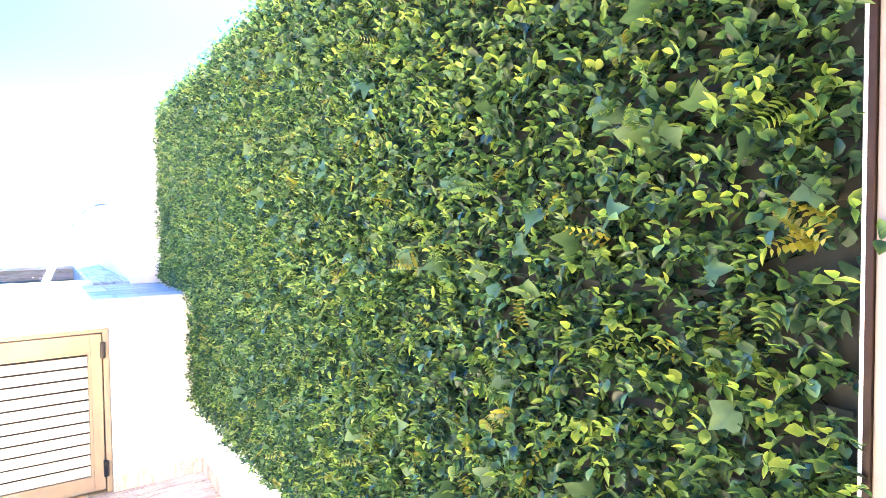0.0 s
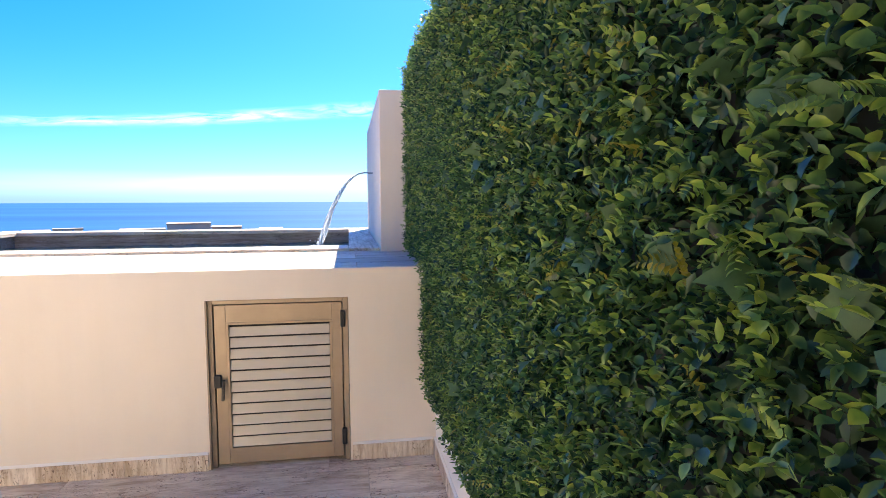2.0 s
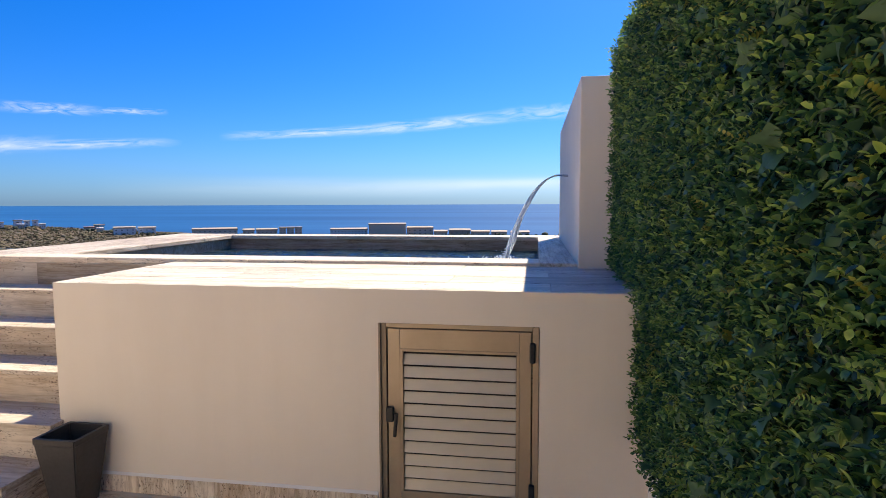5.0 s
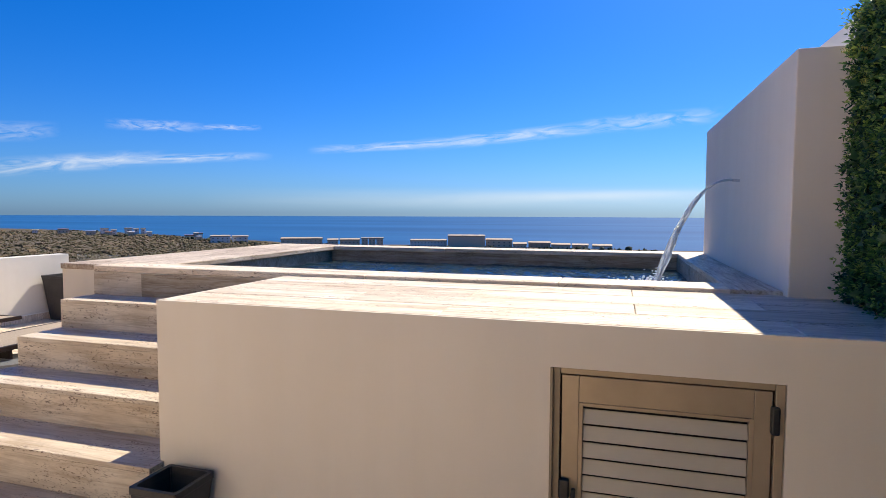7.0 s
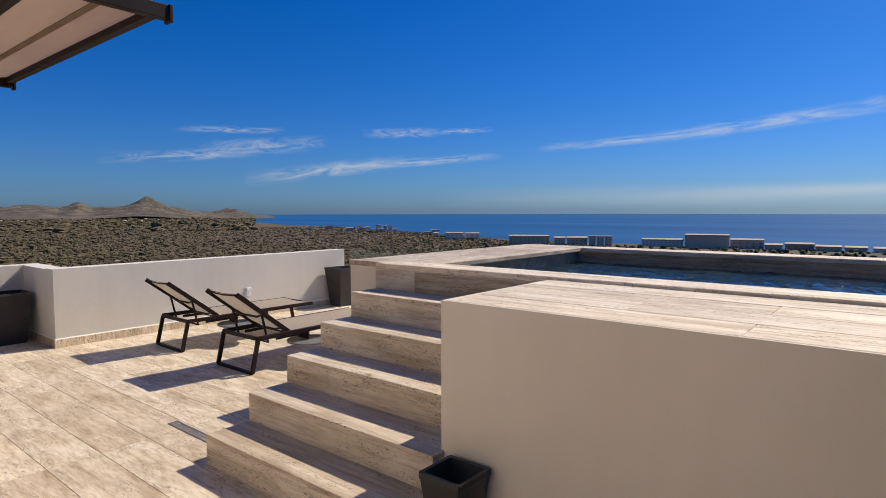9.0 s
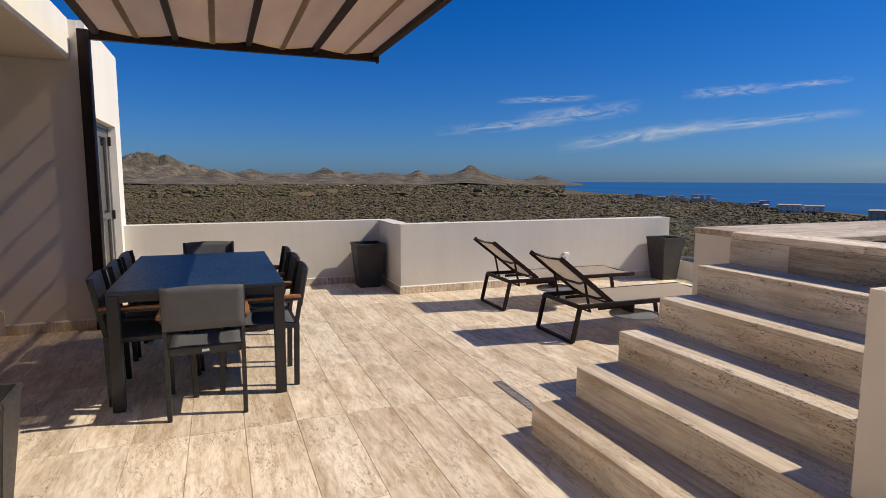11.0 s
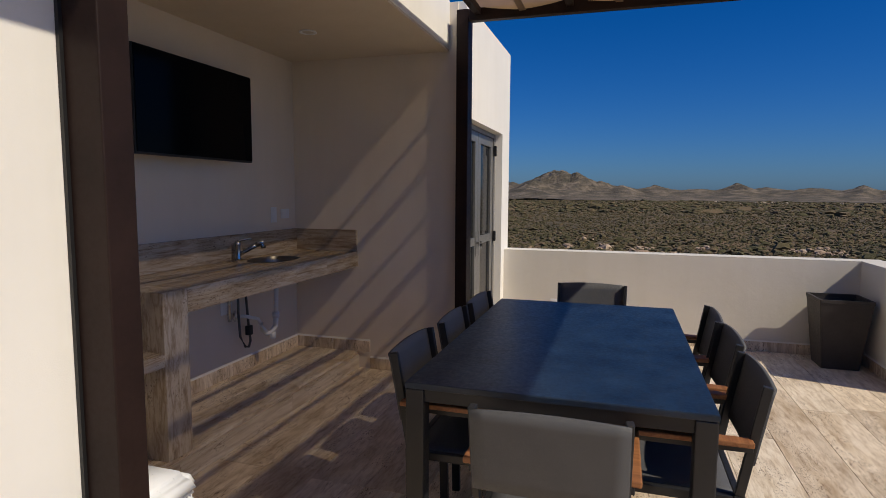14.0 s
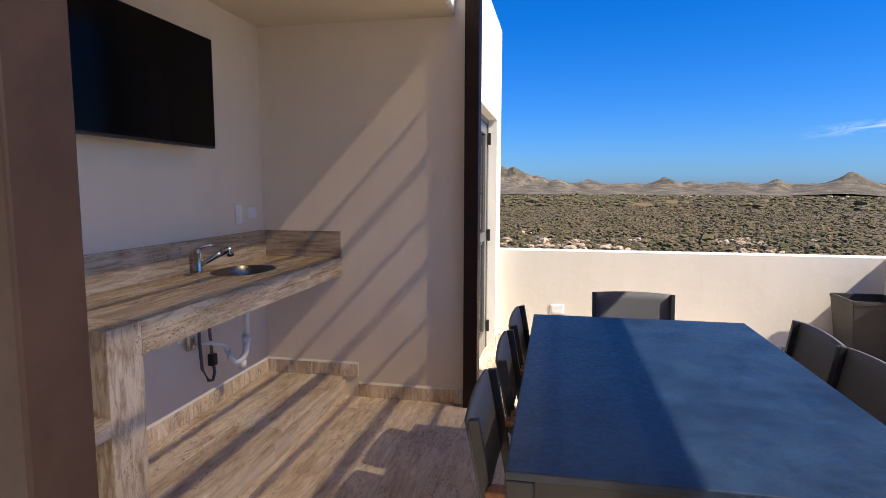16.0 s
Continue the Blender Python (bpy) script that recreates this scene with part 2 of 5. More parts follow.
def slab(lx, ly, lz, material, chamfer=0.003):
    """A stone slab with softened top edges; its top face lies at z = 0."""
    key = (round(lx, 3), round(ly, 3), round(lz, 3), material.name)
    if key not in SLABS:
        c = chamfer
        verts = []
        for ins, z in ((0, -lz), (0, -c), (c, 0)):
            verts += [(ins, ins, z), (lx - ins, ins, z), (lx - ins, ly - ins, z), (ins, ly - ins, z)]
        faces = [(8, 9, 10, 11)]
        for r in (0, 4):
            faces += [(r + i, r + (i + 1) % 4, r + 4 + (i + 1) % 4, r + 4 + i) for i in range(4)]
        me = bpy.data.meshes.new("slab")
        me.from_pydata(verts, [], faces)
        me.materials.append(material)
        SLABS[key] = me
    return SLABS[key]


# ---- the plan ----
DECK_Y, DECK_Z, DECK_X = 3.83, 1.07, -1.72
COPE_Y, COPE_Z = 4.85, 1.09
POOL = (-2.80, 0.72, 5.10, 7.50)
HEDGE_X = 1.19
FRONT_Y = 0.82
TOP_Z = 2.81
WEST_X, JOG_Y, WEST2_X, RAIL_Y = -8.22, 3.93, -7.22, 8.06
PAR_Z = 0.85
NICHE_X, TV_Y, NEAR_X, NEAR_Y = -6.65, -0.615, -3.53, 0.70

# ---- structure: terrace slab, walls, parapets ----
floor = structure("floor", box(-8.42, 1.39, -3.0, 8.26, -0.45, -0.005), M["grout"], "pale veined travertine plank paving of a roof terrace", "floor")
structure("building_base", box(-8.30, 1.36, -9.0, 8.23, -25.2, -0.46), M["wall"], "cream rendered storeys under the roof terrace", "building")

structure("wall_west", boxes([(-8.42, WEST_X, FRONT_Y, JOG_Y + 0.2, 0, PAR_Z), (WEST_X, WEST2_X - 0.2, JOG_Y, JOG_Y + 0.2, 0, PAR_Z),
                              (WEST2_X - 0.2, WEST2_X, JOG_Y, RAIL_Y, 0, PAR_Z + 0.012)]), M["parapet"], "low white rendered parapet with a stepped corner", "parapet")
structure("wall_hedge", box(HEDGE_X, 1.39, 0.46, 7.6, -0.4, 2.33), M["white"], "white rendered garden wall behind the leaf panels", "wall")
structure("wall_door", boxes([(-8.42, -8.07, 0.61, FRONT_Y, 0, TOP_Z), (-6.742, NICHE_X - 0.03, 0.61, FRONT_Y, 0, TOP_Z), (-8.07, -6.742, 0.61, FRONT_Y, 1.985, TOP_Z)]),
          M["white"], "sunlit white rendered wall round a double door", "wall")
structure("wall_niche_end", boxes([(-6.85, NICHE_X, TV_Y - 0.2, 0.609, 0, TOP_Z - 0.01), (-6.679, NICHE_X, 0.609, 0.763, 0, TOP_Z - 0.012)]), M["wall"], "cream rendered end wall of the bar niche", "wall")
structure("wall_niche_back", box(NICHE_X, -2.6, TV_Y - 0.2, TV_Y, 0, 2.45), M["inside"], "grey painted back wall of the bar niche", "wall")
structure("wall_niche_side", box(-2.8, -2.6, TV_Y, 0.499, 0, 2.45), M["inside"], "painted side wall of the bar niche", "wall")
structure("wall_front", boxes([(NEAR_X, -0.45, 0.50, NEAR_Y, 0, TOP_Z), (NICHE_X, NEAR_X, 0.50, NEAR_Y, 2.465, TOP_Z)]), M["white"],
          "white rendered house wall with a wide bar opening", "wall")
structure("wall_entry", boxes([(-0.65, -0.45, -3.0, 0.499, 0, 2.45), (-0.45, 1.39, -3.0, -2.8, 0, 2.45), (1.19, 1.39, -2.8, 0.44, 0, 2.45)]), M["wall"],
          "cream rendered walls of the covered entry", "wall")
structure("wall_rear", boxes([(-8.42, -8.13, -3.0, 0.609, 0, 2.45), (-8.13, -0.65, -3.0, -2.8, 0, 2.45)]), M["wall"], "plain rear walls of the house", "wall")
# second box covers the lintel's white underside in darker cream, painting in its shade
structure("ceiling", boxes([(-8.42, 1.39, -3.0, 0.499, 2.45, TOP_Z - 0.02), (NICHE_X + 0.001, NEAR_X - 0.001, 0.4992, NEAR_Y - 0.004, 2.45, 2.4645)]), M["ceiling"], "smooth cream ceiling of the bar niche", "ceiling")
structure("roof_corner", box(-8.42, NICHE_X, 0.50, 0.609, 2.46, TOP_Z - 0.02), M["white"], "plain roof corner", "roof")
structure("roof_overhang", box(-3.41, -0.45, NEAR_Y + 0.001, 1.50, 2.62, TOP_Z - 0.02), M["white"], "white projecting roof edge above the house wall", "roof")

# ---- pool block ----
pool_block = tagged(part("pool_wall", boxes([
    (DECK_X, -0.02, DECK_Y, DECK_Y + 0.18, 0, DECK_Z - 0.022), (0.715, HEDGE_X, DECK_Y, DECK_Y + 0.18, 0, DECK_Z - 0.022),
    (-0.02, 0.715, DECK_Y, DECK_Y + 0.18, 0.913, DECK_Z - 0.022),
    (DECK_X, DECK_X + 0.18, DECK_Y + 0.18, COPE_Y, 0, DECK_Z - 0.022),
    (DECK_X, HEDGE_X, DECK_Y, DECK_Y + 0.014, DECK_Z - 0.022, DECK_Z - 0.001), (DECK_X, DECK_X + 0.014, DECK_Y + 0.014, COPE_Y, DECK_Z - 0.022, DECK_Z - 0.001),
    (-3.57, -3.2, 4.93, 5.2, 0, DECK_Z - 0.01), (-3.57, -2.84, 5.2, 7.75, 0, DECK_Z - 0.01),
    (-2.84, HEDGE_X, 7.54, 7.75, -0.4, DECK_Z - 0.01)]), M["wall"]),
    "cream rendered raised pool block", "wall", kind="structure")
structure("wall_spout", box(0.945, 1.185, 4.78, 7.52, 0, 2.19, 0.006), M["wall"], "cream rendered wall with the water spout", "wall")
structure("deck_bed", boxes([(DECK_X + 0.18, HEDGE_X, DECK_Y + 0.18, COPE_Y + 0.1, 0.96, DECK_Z - 0.022)]), M["grout"], "mortar bed under the deck slabs", "deck")
x0, x1, y0, y1 = POOL
structure("pool_basin", boxes([(x0 - 0.04, x0, y0 - 0.04, y1 + 0.04, 0.1, DECK_Z - 0.012), (x1, 0.9445, y0 - 0.04, y1 + 0.04, 0.1, DECK_Z - 0.012),
                               (x0, x1, y0 - 0.25, y0, 0.1, DECK_Z - 0.026), (x0, x1, y1, y1 + 0.04, 0.1, DECK_Z - 0.012), (x0, x1, y0, y1, 0.1, 0.2)]),
          M["basin"], "travertine lined pool basin", "pool")

# coping with a rounded inner lip
cope = tagged(thing("coping", pose(0, 0, 0), "pale travertine pool coping with a rounded lip", "coping"), kind="structure")


def coping(xa, xb, ya, yb, z, mat):
    part("coping_slab", box(xa + 0.0006, xb - 0.0006, ya + 0.0006, yb - 0.0006, z - 0.04, z, 0.006), mat, cope)


for a, b in ((-3.2, -2.4), (-2.4, -1.2), (-1.2, -0.1), (-0.1, 0.72)):
    coping(a, b, COPE_Y, 5.12, COPE_Z, M["deck"])
for a, b in ((5.12, 6.0), (6.0, 6.9), (6.9, 7.76)):
    coping(-3.58, -2.76, a, b, COPE_Z, M["trav_y"])
coping(-3.58, -3.2, 4.92, 5.12, COPE_Z, M["trav_y"])
for a, b in ((-2.76, -1.5), (-1.5, -0.2), (-0.2, 1.1)):
    coping(a, b, 7.46, 7.76, COPE_Z, M["deck"])
for a, b in ((4.85, 6.1), (6.1, 7.46)):
    coping(0.72, 0.944, a, b, COPE_Z, M["trav_y"])

# water
k = Mat("pool_water")
p = k.coord((1, 1, 1))
w1 = k.noise(p, 5.0, 3.0, 0.5, 0.6)
w2 = k.noise(p, 19.0, 2.0, 0.5, 0.4)
M["water"] = k.out((0.10, 0.22, 0.32), 0.02, k.bump(w1, 1.0, 0.16, k.bump(w2, 0.3, 0.015)), Transmission_Weight=0.85, IOR=1.33)
bm = bmesh.new()
bmesh.ops.create_grid(bm, x_segments=230, y_segments=170, size=0.5)
for v in bm.verts:
    x = x0 + (v.co.x + 0.5) * (x1 - x0)
    y = y0 + (v.co.y + 0.5) * (y1 - y0)
    r = math.hypot(x - 0.46, y - 5.99)
    near = math.exp(-r * 0.95)
    rip = 0.014 * near * math.sin(r * 34 + 3 * noise.noise((x * 5, y * 5, 4))) + 0.012 * noise.noise((x * 4.2, y * 6.5, 0))
    rip += 0.016 * near * noise.noise((x * 17, y * 21, 2)) + 0.0045 * noise.noise((x * 11, y * 19, 1))
    v.co = (x, y, 0.935 + rip)
structure("water", bm, M["water"], "rippled dark blue pool water", "water")
for f in bpy.data.objects["water"].data.polygons:
    f.use_smooth = True

# deck slabs
deck = tagged(part("deck", box(DECK_X + 0.2, 1.1, DECK_Y + 0.2, COPE_Y, DECK_Z - 0.0225, DECK_Z - 0.0221), M["deck"]),
              "pale travertine deck slabs on the pool block", "deck", kind="structure")
rng = random.Random(5)
wy = (COPE_Y - DECK_Y - 0.016) / 4
for r in range(4):
    x = DECK_X + 0.016
    first = True
    while x < HEDGE_X - 0.02:
        lx = (0.75 if r % 2 else 1.25) if first else 1.22
        lx = min(lx, HEDGE_X - x)
        first = False
        part("deck_slab", slab(lx - 0.002, wy - 0.002, 0.022, M["deck"]), None, deck, m=pose(x, DECK_Y + 0.016 + r * wy, DECK_Z + rng.uniform(-0.0006, 0.0006)))
        x += lx

# steps up to the pool
steps = tagged(thing("pool_steps", pose(-3.2, 3.45, 0), "six travertine steps up to the raised pool", "steps"), kind="structure")
SY = [3.46, 3.745, 4.03, 4.315, 4.60, COPE_Y]
SZ = [0.178, 0.356, 0.536, 0.714, 0.894, COPE_Z]
for i in range(6):
    ya = SY[i]
    yb = SY[i + 1] if i < 5 else COPE_Y + 0.06
    xr = -1.70 if i < 2 else DECK_X
    o = Matrix.Translation((3.2, -3.45, 0))
    if i < 5:
        part("tread", box(-3.2, xr, ya, yb + 0.012, SZ[i] - 0.024, SZ[i], 0.003), M["trav_x"], steps, m=o)
    zt = SZ[i] - 0.0245 if i < 5 else COPE_Z - 0.0415
    zb = SZ[i - 1] + 0.001 if i else 0.001
    part("riser", box(-3.2 + 0.0005, xr - 0.0005, ya + 0.0008, ya + 0.022, zb, zt), M["trav_x"], steps, m=o)
    part("step_core", box(-3.199, xr - 0.001, ya + 0.023, yb + 0.02, 0.001, zt - 0.0005), M["trav_y"], steps, m=o)

# baseboards
base = tagged(part("baseboard", box(-8.215, -8.21, 0.9, 0.95, 0.001, 0.01), M["trav_v"]), "rough travertine baseboard strips", "baseboard", kind="structure")
brng = random.Random(3)


def skirting(a, b, z=0.0, h=0.088, side=1, t=0.013):
    """Pieces of stone along the wall from a to b; side: to which hand it stands proud."""
    a, b = Vector((*a, 0)), Vector((*b, 0))
    d = b - a
    n = max(1, round(d.length / 0.42))
    ang = math.degrees(math.atan2(d.y, d.x))
    for i in range(n):
        l = d.length / n
        part("baseboard_piece", box(0.001, l - 0.001, min(0, side * t), max(0, side * t), 0.001, h + brng.uniform(-0.001, 0.001), 0.002), M["trav_v"], base,
             m=Matrix.Translation(a + d * (i / n) + Vector((0, 0, z))) @ pose(0, 0, 0, 0, 0, ang))
    # added white fillet: paints in the light that the top ledge catches
    bead = box(0.001, d.length - 0.001, min(0, side * t * 0.9), max(0, side * t * 0.9), h + 0.0015, h + 0.013)
    for v in bead.verts:
        if v.co.z > h + 0.01 and abs(v.co.y) > 0.001:
            v.co.y *= 0.25
    part("cement_bead", bead, M["white"], base, "white fillet painting in the lit top ledge of the stone", m=Matrix.Translation(a + Vector((0, 0, z))) @ pose(0, 0, 0, 0, 0, ang))


skirting((-1.70, DECK_Y), (-0.03, DECK_Y), side=-1)
skirting((0.725, DECK_Y), (HEDGE_X - 0.014, DECK_Y), side=-1)
skirting((HEDGE_X, 0.47), (HEDGE_X, DECK_Y), side=1)
skirting((WEST_X, FRONT_Y + 0.01), (WEST_X, JOG_Y - 0.014), side=-1)
skirting((WEST_X, JOG_Y), (WEST2_X, JOG_Y), side=-1)
skirting((WEST2_X, JOG_Y - 0.012), (WEST2_X, RAIL_Y), side=-1)
skirting((-8.21, FRONT_Y), (-8.08, FRONT_Y), side=1)
skirting((-6.735, FRONT_Y), (-6.682, FRONT_Y), side=1)
skirting((NICHE_X, 0.05), (NICHE_X, 0.763), side=-1)
skirting((NICHE_X, TV_Y + 0.001), (NICHE_X, 0.05), z=0.135, side=-1)
skirting((NICHE_X + 0.014, TV_Y), (-2.81, TV_Y), z=0.135, side=1)
skirting((NEAR_X + 0.01, NEAR_Y), (-0.46, NEAR_Y), side=1)

# raised platform under the counter
structure("platform", box(NICHE_X + 0.001, -2.801, TV_Y + 0.001, -0.06, -0.01, 0.113), M["trav_x"], "raised travertine platform in the bar niche", "platform")

# glass rail on its low kerb
structure("rail_kerb", box(WEST2_X - 0.2, -3.575, RAIL_Y + 0.001, RAIL_Y + 0.16, 0, 0.25), M["white"], "low white kerb under the glass rail", "kerb")
rail = thing("glass_rail", pose(-6.0, RAIL_Y + 0.06, 0.25), "clear frameless glass balustrade on a kerb", "railing")
for a, b in ((-1.14, 0.02), (0.03, 1.2), (1.21, 2.42)):
    g = part("glass_pane", box(a, b, -0.006, 0.006, 0.012, 0.60, 0.001), M["glass"], rail)
    g.visible_shadow = False
part("base_channel", box(-1.14, 2.42, -0.03, 0.03, 0.0, 0.05, 0.003), M["steel"], rail)

# ---- the land around: plain, sea, coast, hills ----
GROUND_Z = -25.0
k = Mat("desert_scrub")
p = k.coord((1, 1, 1))
a = k.noise(p, 0.35, 5.0, 0.7)
b = k.noise(p, 0.012, 4.0, 0.6)
c = k.ramp(a, [(0.34, (0.060, 0.046, 0.020)), (0.5, (0.095, 0.069, 0.033)), (0.64, (0.15, 0.102, 0.054)), (0.78, (0.25, 0.17, 0.10))])
c = k.mix(0.7, c, k.ramp(b, [(0.32, (0.55, 0.60, 0.55)), (0.5, (0.95, 0.92, 0.9)), (0.66, (1.4, 1.2, 1.05))]), "MULTIPLY")
M["scrub"] = k.out(c, 0.95)
COAST = [(-4900, 3100), (-2500, 1600), (-1500, 930), (-960, 690), (-700, 640), (-410, 505), (-290, 455), (-60, 455), (250, 440), (1500, 420), (4900, 300)]
bm = bmesh.new()
verts = []
for (xa, ya), (xb, yb) in zip(COAST, COAST[1:]):
    n = 8
    for i in range(n):
        f = i / n
        x = xa + (xb - xa) * f
        y = ya + (yb - ya) * f
        verts.append((x, y + 14 * noise.noise((x * 0.011, 3.1, 0))))
verts.append(COAST[-1])
near = [bm.verts.new((x, -4900, GROUND_Z)) for x, y in verts]
far = [bm.verts.new((x, y, GROUND_Z)) for x, y in verts]
shore = [bm.verts.new((x, y + 6, GROUND_Z - 1.5)) for x, y in verts]
for i in range(len(verts) - 1):
    bm.faces.new((near[i], near[i + 1], far[i + 1], far[i]))
    bm.faces.new((far[i], far[i + 1], shore[i + 1], shore[i]))
structure("ground", bm, M["scrub"], "brown scrub desert plain reaching to the hills and coast", "ground")

k = Mat("sea")
p = k.coord((0.4, 1, 1))
n1 = k.noise(p, 0.05, 5.0, 0.6)
n2 = k.noise(k.coord((0.15, 1, 1)), 0.006, 4.0, 0.6)
c = k.ramp(n2, [(0.30, (0.008, 0.080, 0.23)), (0.55, (0.013, 0.105, 0.28)), (0.80, (0.025, 0.14, 0.34))])
M["sea"] = k.out(c, 0.7, k.bump(n1, 0.5, 1.0), Specular_IOR_Level=0.06)
structure("sea", box(-4950, 4950, -50, 4950, GROUND_Z - 3, GROUND_Z - 0.8), M["sea"], "deep blue open sea to the horizon", "water")

# ---- distance: hills, scrub, rocks, town, clouds ----
def at_bearing(yaw, dist, z=GROUND_Z):
    """A place by its bearing, in degrees left of +y as seen from the terrace."""
    a = radians(yaw)
    return Vector((-2.0 - math.sin(a) * dist, 2.0 + math.cos(a) * dist, z))


PEAKS = [(100.6, 0.9, 2.5), (98.2, 1.3, 2.0), (96.0, 2.25, 2.6), (94.1, 1.75, 2.0), (92.0, 1.0, 1.6), (90.0, 0.75, 1.5), (87.2, 0.62, 1.5), (83.5, 0.35, 1.5),
         (80.3, 0.86, 1.0), (78.3, 0.5, 1.5), (74.8, 0.45, 1.6), (71.4, 0.74, 0.75), (66.4, 1.62, 1.7), (64.0, 0.66, 1.7), (61.8, 0.30, 1.3), (59.3, 0.62, 1.0), (57.6, 0.12, 0.8)]


k = Mat("bare_hills")
p = k.coord((1, 1, 1))
a = k.noise(p, 0.012, 6.0, 0.65)
b = k.noise(p, 0.05, 4.0, 0.7)
c = k.ramp(a, [(0.35, (0.062, 0.056, 0.038)), (0.5, (0.115, 0.095, 0.066)), (0.64, (0.23, 0.185, 0.135))])
c = k.mix(0.6, c, k.ramp(b, [(0.35, (0.55, 0.55, 0.55)), (0.6, (1.1, 1.05, 1.0))]), "MULTIPLY")
M["hills"] = k.out(c, 0.95, k.bump(b, 0.8, 12.0))
bm = bmesh.new()
rows = []
NR, NY = 76, 460
hrng = random.Random(12)
MOUNTS = [(c + hrng.uniform(-0.1, 0.1), h, w, hrng.uniform(3150, 3750), hrng.uniform(-0.5, 0.5)) for c, h, w in PEAKS]
for j in range(NR):
    f = j / (NR - 1)
    dist = 2300 + 2200 * f
    row = []
    for i in range(NY):
        yaw = 54.5 + (112 - 54.5) * i / (NY - 1)
        x, y, _ = at_bearing(yaw, dist)
        warp = noise.fractal((x * 0.0016, y * 0.0016, 7.7), 1.0, 2.0, 4)
        top = 0.0
        for c, h, w, dc, lean in MOUNTS:
            du = (yaw + 0.55 * warp - c - lean * (dist - dc) / 600) / (w * 1.3)
            dv = (dist + 130 * warp - dc) / 520
            q = math.sqrt(du * du + dv * dv)
            if q < 3:
                top = max(top, 1.08 * h * math.exp(-1.05 * q ** 1.15))
        crag = 1 - abs(noise.fractal((x * 0.0045, y * 0.0045, 1.3), 1.0, 2.1, 6)) * 1.5
        low = (0.20 / (1 + math.exp((57.2 - yaw) * 2.2)) + 0.42 / (1 + math.exp((68.5 - yaw) * 2.0))) * math.exp(-((dist - 3500) / 600) ** 2)
        z = GROUND_Z - 2 + math.tan(radians(top + low)) * dist * (0.80 + 0.26 * crag)
        row.append(bm.verts.new((x, y, z)))
    rows.append(row)
for j in range(NR - 1):
    for i in range(NY - 1):
        bm.faces.new((rows[j][i], rows[j][i + 1], rows[j + 1][i + 1], rows[j + 1][i]))
bmesh.ops.recalc_face_normals(bm, faces=bm.faces)
structure("hills", bm, M["hills"], "bare brown desert hills on the skyline", "hills")

ICO = [(-1, 1.618, 0), (1, 1.618, 0), (-1, -1.618, 0), (1, -1.618, 0), (0, -1, 1.618), (0, 1, 1.618), (0, -1, -1.618), (0, 1, -1.618),
       (1.618, 0, -1), (1.618, 0, 1), (-1.618, 0, -1), (-1.618, 0, 1)]
ICOF = [(0, 11, 5), (0, 5, 1), (0, 1, 7), (0, 7, 10), (0, 10, 11), (1, 5, 9), (5, 11, 4), (11, 10, 2), (10, 7, 6), (7, 1, 8),
        (3, 9, 4), (3, 4, 2), (3, 2, 6), (3, 6, 8), (3, 8, 9), (4, 9, 5), (2, 4, 11), (6, 2, 10), (8, 6, 7), (9, 8, 1)]


COAST_YAW = sorted((math.degrees(math.atan2(-2.0 - x, y - 2.0)), math.hypot(x + 2.0, y - 2.0)) for x, y in COAST)


def land(yaw, far):
    """The farthest dry ground on a bearing."""
    return min(far, float(np.interp(yaw, [q[0] for q in COAST_YAW], [q[1] for q in COAST_YAW])) - 18)


def scatter(name, count, spot, size, squash, jitter, material, label, category, seed, spread=0.35):
    """Many small uneven lumps on the plain, as one mesh."""
    r = np.random.RandomState(seed)
    ico = np.array(ICO) / 1.9
    vs, fs = [], []
    faces = np.array(ICOF)
    n = 0
    for _ in range(count):
        yaw, dist = spot(r)
        c = at_bearing(yaw, dist)
        s = size * math.exp(r.normal(0, spread))
        v = ico * (1 + r.uniform(-jitter, jitter, (12, 1))) * np.array((s * r.uniform(0.8, 1.4), s * r.uniform(0.8, 1.4), s * squash))
        vs.append(v + np.array((c.x, c.y, c.z + s * squash * 0.55)))
        fs.append(faces + n)
        n += 12
    me = bpy.data.meshes.new(name)
    me.from_pydata(np.concatenate(vs).tolist(), [], np.concatenate(fs).tolist())
    me.materials.append(material)
    return tagged(new(name, me), label, category, kind="stuff")


def leafy(name, stops):
    k = Mat(name)
    g = k.n("ShaderNodeNewGeometry")
    c = k.ramp(g.outputs["Random Per Island"], stops)
    n1 = k.noise(k.coord((1, 1, 1)), 1.6, 4.0, 0.7)
    c = k.mix(0.7, c, k.ramp(n1, [(0.35, (0.7, 0.7, 0.7)), (0.6, (1.15, 1.15, 1.15))]), "MULTIPLY")
    return k.out(c, 0.9, k.bump(n1, 0.7, 0.4))


M["bush"] = leafy("scrub_bush", [(0.0, (0.055, 0.050, 0.018)), (0.35, (0.084, 0.073, 0.026)), (0.7, (0.115, 0.086, 0.037)), (1.0, (0.165, 0.112, 0.060))])
M["rock"] = leafy("pale_rock", [(0.0, (0.30, 0.205, 0.13)), (1.0, (0.50, 0.37, 0.26))])
def plain_spot(lo, hi, near, far, power):
    def spot(r):
        yaw = r.uniform(lo, hi)
        return yaw, near + (land(yaw, far) - near) * r.uniform(0, 1) ** power
    return spot


